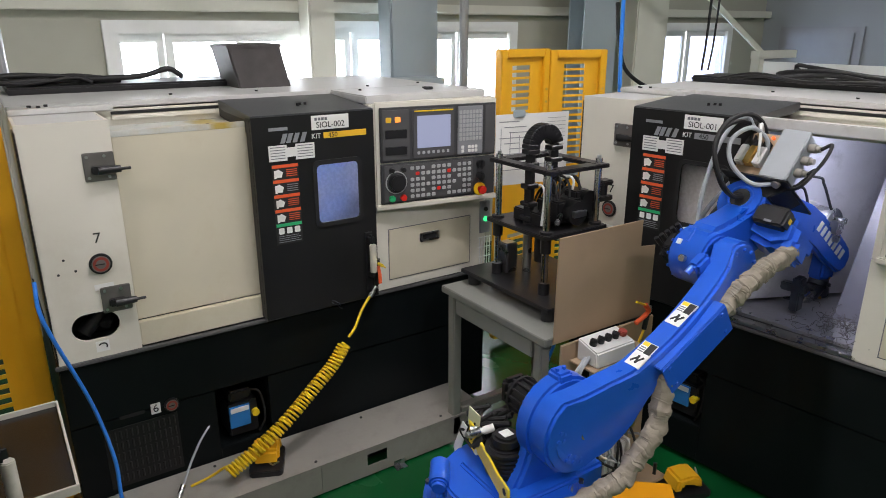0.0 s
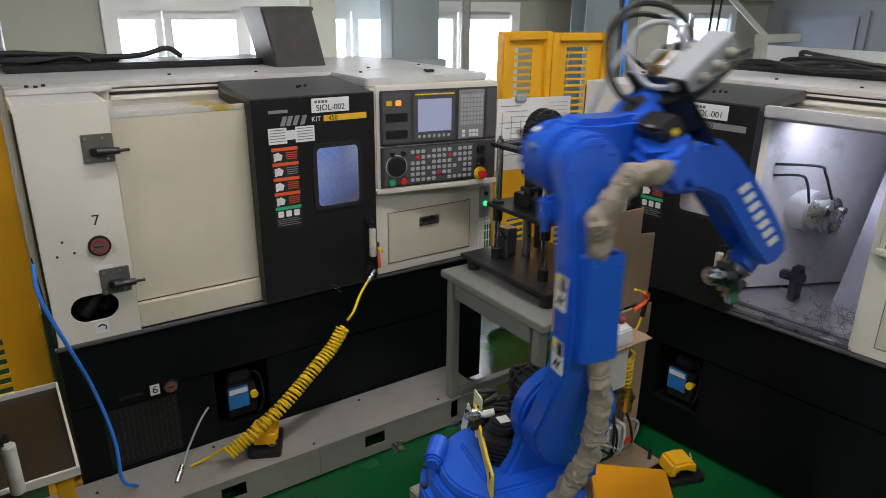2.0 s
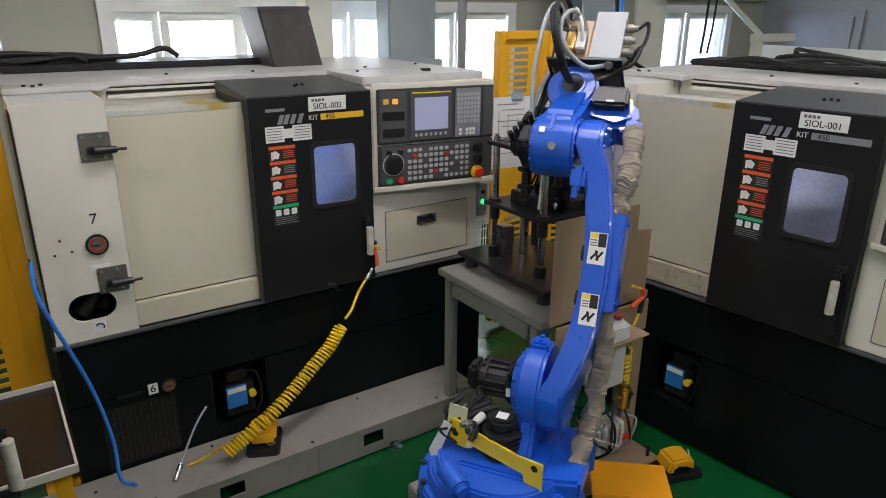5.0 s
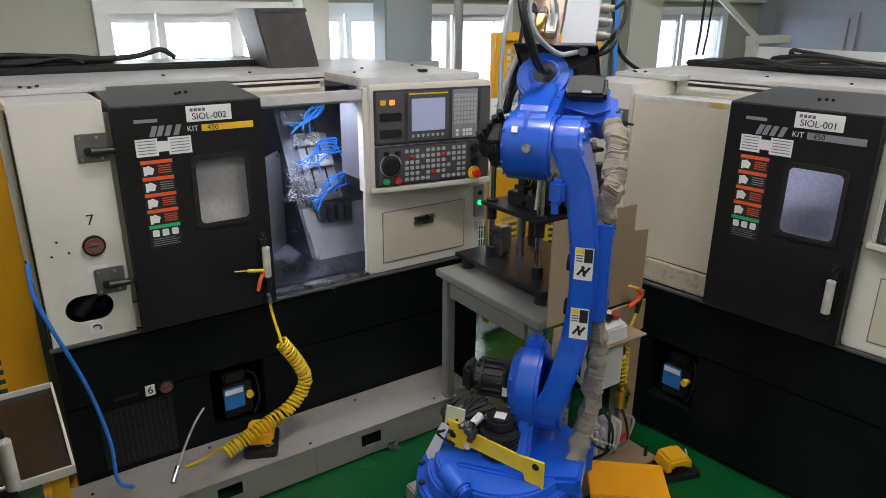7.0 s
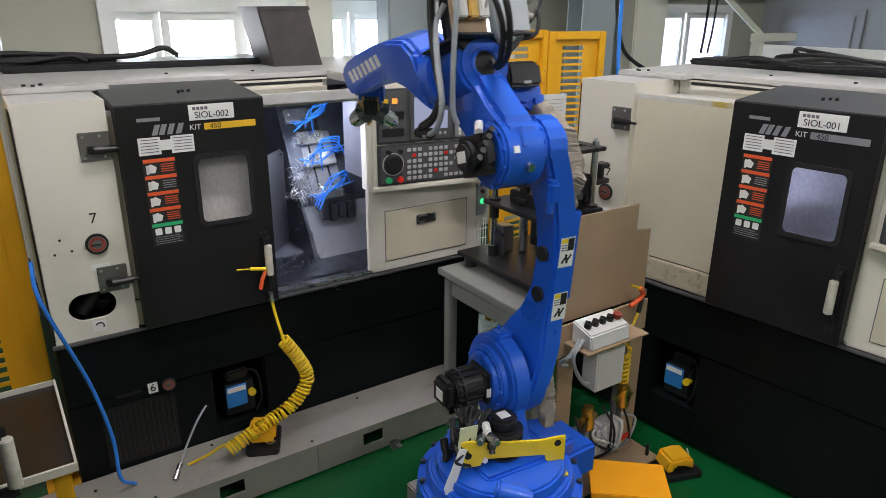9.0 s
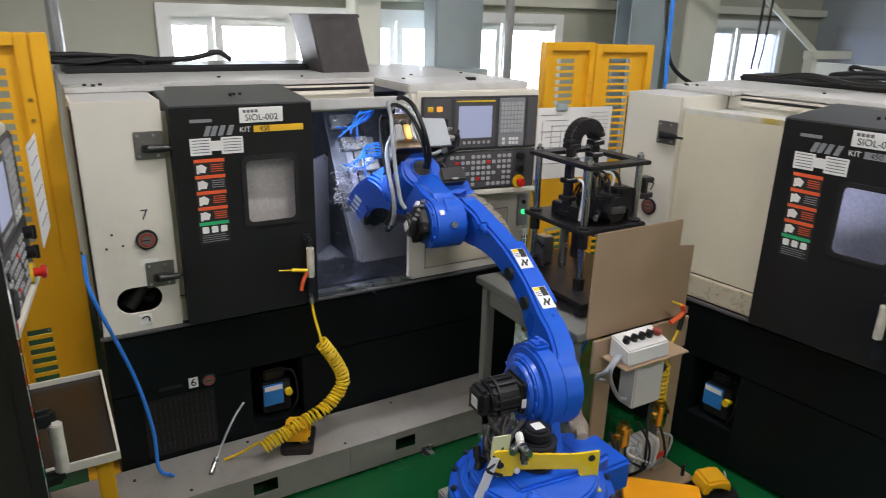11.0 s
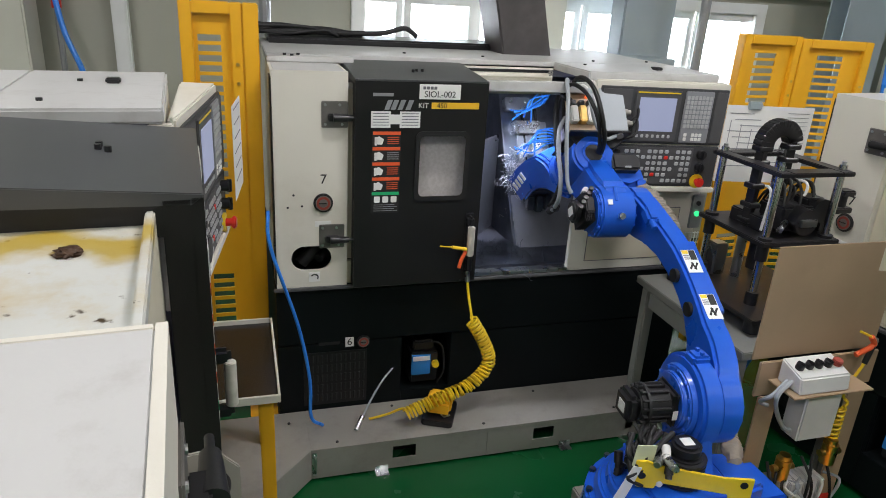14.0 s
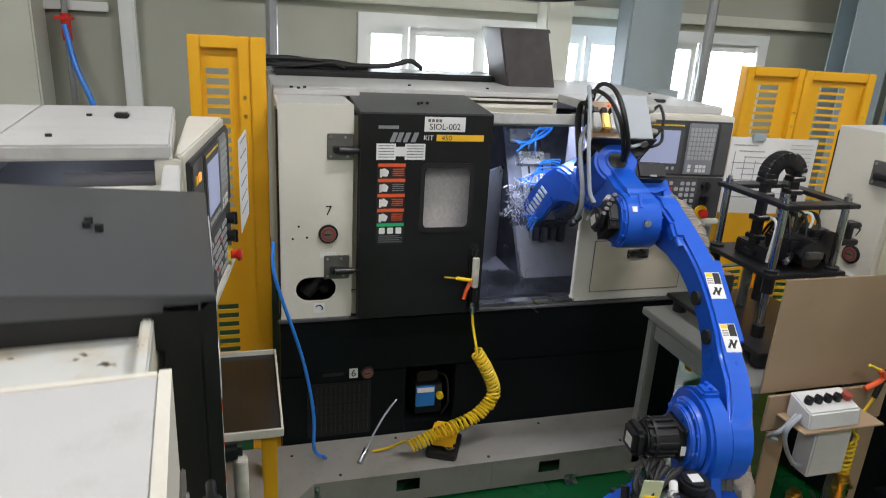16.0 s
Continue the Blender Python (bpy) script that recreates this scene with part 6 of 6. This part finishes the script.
plain_pipe("sensor_cable", [(0.56, -0.2, 0.18), (0.62, -0.12, 0.24), (0.70, -0.06, 0.33), (0.80, 0.05, 0.36)], 0.005, M_GREYBOX, "grey sensor cable with a steel plug", "cable")
single("cable_plug", rod((0.545, -0.215, 0.172), (0.585, -0.16, 0.205), 0.011), M_STEEL, "steel plug at the cable end", "plug")
plain_pipe("roof_cable", [(0.10, 1.0, 1.84), (0.35, 1.0, 1.85), (0.62, 1.0, 1.85), (0.85, 0.95, 1.86), (0.98, 0.95, 1.89), (1.05, 0.95, 1.85)], 0.014, M_RUBBER, "black cables lying on the machine roof", "cable")
rn = random.Random(5)
for k in range(11):
    y = 0.97 + 0.027 * k
    plain_pipe("roof_cable", [(-0.05, y + rn.uniform(-0.04, 0.04), 1.835), (0.15, y, 1.84 + rn.uniform(0, 0.04)), (0.35, y + rn.uniform(-0.05, 0.05), 1.835 + rn.uniform(0, 0.045)), (0.55, y + rn.uniform(-0.05, 0.05), 1.835 + rn.uniform(0, 0.03)), (0.72 + rn.uniform(-0.1, 0.06), y, 1.835)], rn.choice((0.008, 0.010, 0.012)), M_RUBBER, "black cables lying on the machine roof", "cable")
for k in range(9):
    x = 3.48 + 0.045 * k
    plain_pipe("roof_cable", [(x, -0.55 - 0.05 * k, 1.832), (x + rn.uniform(-0.08, 0.08), -0.8, 1.835 + rn.uniform(0, 0.07)), (x + rn.uniform(-0.08, 0.08), -1.05, 1.835 + rn.uniform(0, 0.06)), (x + rn.uniform(-0.08, 0.12), -1.4, 1.835 + rn.uniform(0, 0.03)), (x + 0.1, -1.9, 1.832)], rn.choice((0.007, 0.009, 0.011)), M_RUBBER, "black cables lying on the machine roof", "cable")

# drawing sheet clipped beside the control panel
clipb = thing("drawing_sheet", "white technical drawing clipped to the control panel", "paper", pose(2.325, -0.112, 1.50, 0, 0, -10))
part("sheet", box(-0.02, 0.42, -0.002, 0.0, -0.20, 0.17, 0.0), M_PAPER, clipb)
part("print_block", join(*[box(0.0 + 0.03 * (k % 3), 0.12 + 0.04 * (k % 4), -0.0032, -0.0018, 0.13 - 0.028 * k, 0.134 - 0.028 * k, 0) for k in range(10)], *[box(0.01 + 0.055 * k, 0.013 + 0.055 * k, -0.0032, -0.0018, -0.1, 0.1 - 0.02 * k, 0) for k in range(5)], box(0.18, 0.28, -0.0032, -0.0018, 0.08, 0.083, 0), box(0.18, 0.28, -0.0032, -0.0018, -0.1, -0.097, 0), *[box(0.29, 0.40, -0.0032, -0.0018, 0.14 - 0.02 * k, 0.142 - 0.02 * k, 0) for k in range(8)]), M_GREYSTICK, clipb)
part("clip", box(0.08, 0.15, -0.012, 0.006, 0.15, 0.19, 0.006), M_COLBLUE, clipb)
sheetc = thing("drawing_sheet", "white technical drawing hung beside the control panel", "paper", pose(0.072, -0.42, 1.52, 0, 0, 84))
part("sheet", box(-0.02, 0.24, -0.002, 0.0, -0.16, 0.17, 0.0), M_PAPER, sheetc)
part("print_block", join(*[box(0.02, 0.2, -0.0032, -0.0018, 0.15 - 0.05 * k, 0.153 - 0.05 * k, 0) for k in range(6)]), M_INK, sheetc)

# sloped cover that rides with the slide behind the roof
COVER = thing("slide_cover", "dark brown-grey steel cover rising behind the machine roof", "cover")
part("cover_body", prism([(-0.155, 0.18), (0.125, 0.185), (0.225, -0.24), (-0.06, -0.24)], -0.15, 0.15, "y", 0.008), M_COVER, COVER)
part("cover_cap", prism([(-0.160, 0.187), (0.130, 0.192), (0.136, 0.172), (-0.156, 0.167)], -0.155, 0.155, "y", 0.003), M_COVER, COVER)

# coiled air hose from the door handle
COIL = thing("coil_hose", "yellow coiled air hose hanging from the door handle", "hose")


def helix(length, turns, r, wire, z0=0.0):
    n = turns * 10
    return tube([(r * math.cos(2 * math.pi * k / 10), r * math.sin(2 * math.pi * k / 10), z0 + length * k / n) for k in range(n + 1)], wire, 6, 0)


LEAD = part("lead", tube([(0, 0, 0), (0.01, 0, -0.1), (-0.01, 0, -0.2), (0, 0, -0.25)], 0.007), M_COIL, COIL)
part("steel_end", rod((0, 0, 0.03), (0, 0, -0.03), 0.012), M_STEEL, LEAD)
part("tail", tube([(0.80, -0.2, 0.24), (0.76, -0.2, 0.25), (0.70, -0.16, 0.2), (0.62, -0.14, 0.172)], 0.006), M_COIL, COIL)
SPARE = thing("air_gun", "orange and yellow air blow gun hung beside the stand", "air gun")
part("gun_body", tube([(2.393, -1.075, 0.944), (2.415, -1.075, 0.905), (2.34, -1.075, 0.87)], 0.011), M_ORSTICK, SPARE)
part("nozzle", tube([(2.393, -1.075, 0.944), (2.331, -1.075, 0.972)], 0.005), M_BRYELLOW, SPARE)
part("gun_valve", rod((2.415, -1.075, 0.905), (2.398, -1.075, 0.827), 0.011), M_PLASTIC, SPARE)
part("hose", tube([(2.398, -1.075, 0.827), (2.341, -1.075, 0.698), (2.376, -1.075, 0.647), (2.335, -1.075, 0.615)], 0.006), M_COIL, SPARE)
part("coil", helix(0.15, 7, 0.024, 0.0055), M_COIL, SPARE).matrix_local = Matrix.Translation((2.339, -1.075, 0.484))
GUN = thing("air_gun", "orange and steel air blow gun hung on the door handle", "air gun")
part("trigger", tube([(-0.02, -0.035, 0.02), (-0.04, -0.04, -0.02), (-0.05, -0.04, -0.06)], 0.009), M_ORSTICK, GUN)
part("nozzle", join(rod((-0.02, -0.04, 0.03), (-0.09, -0.045, 0.045), 0.008), rod((-0.09, -0.045, 0.045), (-0.15, -0.05, 0.055), 0.003)), M_BRYELLOW, GUN)
part("gun_body", join(rod((0, -0.035, 0.05), (0, -0.03, -0.08), 0.014)), M_PLASTIC, GUN)


# ---- what moves ----
def aim(p0, p1, twist):
    """A pose at p0 whose z runs to p1 and whose -x leans towards twist."""
    z = (Vector(p1) - Vector(p0)).normalized()
    x = -Vector(twist)
    x = (x - z * x.dot(z)).normalized()
    y = z.cross(x)
    m3 = Matrix((x, y, z)).transposed().to_4x4()
    return Matrix.Translation(p0) @ m3


# seconds, waist, shoulder, forearm rise, wrist bend, wrist roll, forearm roll (degrees)
JOINTS = [
    (0.0, -2, 59.7, -37.2, 30, 0, 0), (1.2, -2, 59.7, -37.2, 30, 0, 0), (1.5, -4.8, 52, -42, 28, 0, 0), (1.75, -9, 28, -47, 20, 0, 0), (2.0, -12.5, -1, -50.7, 10, 0, 0), (2.2, -14, -24, -30, 5, 0, 0), (2.4, -12.1, -37.2, -11.5, 0, 0, 0), (2.6, -4, -16, -20, 0, 0, 0),
    (2.8, 24, 14, -34, 0, 0, 0), (3.0, 30, 21.2, -39, 0, 0, 0), (3.5, 31.2, 26, -38, 0, 0, 0), (4.2, 31.2, 26.9, -41, 0, 0, 0), (5.3, 34, 14, -38, 0, 0, 0), (6.3, 36.8, 0.6, -35.2, 0, 0, 0), (7.6, 36.8, 0.6, -35.2, 0, 0, 0), (8.0, 61, -9.2, -17.6, 0, 0, 0),
    (8.2, 80, -9, -16, 0, 0, 0), (8.5, 85, -8.6, -15.9, 25, 30, 0), (8.8, 85, -8.6, -16, 35, 45, -5), (9.6, 84, 28, -28, 40, 60, -45), (10.6, 83.8, 60.6, -38.7, 85, 90, -28), (12.0, 83.5, 60.8, -39.5, 85, 90, -28), (12.6, 83, 60.4, -38.6, 85, 90, -28), (13.0, 82.3, 46.6, -42, 85, 60, -28), (13.5, 83.3, 53.8, -40, 85, 90, -28),
    (14.0, 84.2, 58.9, -37.8, 85, 90, -28), (15.0, 84.6, 58, -36.8, 85, 90, -28), (15.5, 84.1, 58.6, -37.2, 85, 90, -28), (16.0, 82.4, 48.3, -39, 85, 90, -28)]


def hose_knots(p0, p1, out, seg):
    """Three equal pieces from p0 to p1, bowed towards out."""
    along = (p1 - p0)
    c = min(along.length, 2.98 * seg)
    along.normalize()
    out = (out - along * out.dot(along)).normalized()
    k = (c - seg) / 2
    h = math.sqrt(max(0.0, seg * seg - k * k))
    a = p0 + along * k + out * h
    return p0, a, a + along * seg, p1


def motions():
    rows = {k: [] for k in ("turret", "arm", "fore", "front", "wrist")}
    lo, up = ([], [], []), ([], [], [])
    for t, th, ph, ps, bend, roll, twist in JOINTS:
        Z = pose(0, 0, 0, 0, 0, th)
        arm = Z @ pose(A1, -SIDE, ZL, 0, ph, 0)
        elbow = arm @ Vector((0, SIDE, L1))
        fore = Matrix.Translation(elbow) @ Z @ pose(0, 0, 0, 0, -ps, 0)
        rows["turret"].append((t, Z))
        rows["arm"].append((t, arm))
        rows["fore"].append((t, fore))
        spin = Matrix.Translation((0, -0.005, 0.303)) @ pose(0, 0, 0, twist, 0, 0) @ Matrix.Translation((0, 0.005, -0.303))
        rows["front"].append((t, spin))
        rows["wrist"].append((t, fore @ spin @ pose(0.873, 0, 0.44, 0, -bend, 0) @ pose(0, 0, 0, 0, 0, roll)))
        fwd, side = arm.to_3x3() @ Vector((1, 0, 0)), Z.to_3x3() @ Vector((0, -1, 0))
        for pieces, ks, n in ((lo, hose_knots(Z @ Vector((0.07, -0.262, ZT + 0.03)), arm @ Vector((-0.008, -0.168, 0.36)), fwd + 0.5 * side, LEN_LO), LEN_LO),
                              (up, hose_knots(arm @ Vector((-0.008, -0.168, 0.62)), fore @ Vector((0.125, -0.262, 0.15)), 0.3 * side - fwd, LEN_UP), LEN_UP)):
            for i in range(3):
                pieces[i].append((t, aim(ks[i], ks[i + 1], side)))
    for ob, k in ((TURRET, "turret"), (ARM, "arm"), (FORE, "fore"), (FRONT, "front"), (WRIST, "wrist")):
        walk(ob, rows[k])
    for obs, pieces in ((HOSE_LO, lo), (HOSE_UP, up)):
        for ob, r in zip(obs, pieces):
            walk(ob, r)
    da = [(0, 0), (5.3, 0), (5.7, -0.08), (6.3, -0.31), (6.5, -0.38), (6.8, -0.48), (7.0, -0.505), (16, -0.505)]
    walk(DOOR_A, [(t, pose(x, 0, 0)) for t, x in da])
    db = [(0, -0.505), (1.8, -0.505), (2.1, -0.48), (2.5, -0.39), (3.0, -0.25), (3.5, -0.10), (3.9, -0.01), (4.1, 0), (16, 0)]
    walk(DOOR_B, [(t, pose(x, 0, 0)) for t, x in db])
    dc = [(0, 0), (15.1, 0), (15.5, -0.10), (16.0, -0.29)]
    walk(DOOR_C, [(t, pose(x, 0, 0)) for t, x in dc])
    walk(GUN, [(t, pose(1.585 + x, -0.06, 0.97, 0, 0, 70 * max(0, 1 + x / 0.3))) for t, x in da])
    cov = [(0, 1.39, 1.82), (0.9, 1.395, 1.815), (1.5, 1.475, 1.79), (2.0, 1.575, 1.905), (16, 1.575, 1.905)]
    walk(COVER, [(t, pose(x, 0.9, z)) for t, x, z in cov])
    lines = []
    for t, x in da:
        w = -x / 0.505
        mix = lambda a, b: Vector(a).lerp(Vector(b), w)
        way = spline([mix((1.40, -0.12, 0.64), (1.105, -0.12, 0.645)), mix((1.33, -0.13, 0.555), (1.165, -0.14, 0.54)), mix((1.235, -0.15, 0.49), (1.195, -0.16, 0.43)), mix((1.06, -0.19, 0.375), (1.10, -0.185, 0.335)), mix((0.92, -0.21, 0.30), (0.95, -0.205, 0.29)), Vector((0.785, -0.22, 0.235))], 3)
        lines.append((t, way))
    walk(LEAD, [(t, aim((1.585 + x, -0.08, 0.86), way[0], (0, -1, 0)) @ pose(0, 0, 0, 180, 0, 0)) for (t, x), (u, way) in zip(da, lines)])
    for i in range(len(lines[0][1]) - 1):
        far = max((way[i + 1] - way[i]).length for t, way in lines)
        piece = part("coil", helix(far + 0.008, max(3, round(far / 0.0165)), 0.029, 0.0056), M_COIL, COIL)
        walk(piece, [(t, aim(way[i], way[i + 1], (0, -1, 0))) for t, way in lines])


motions()
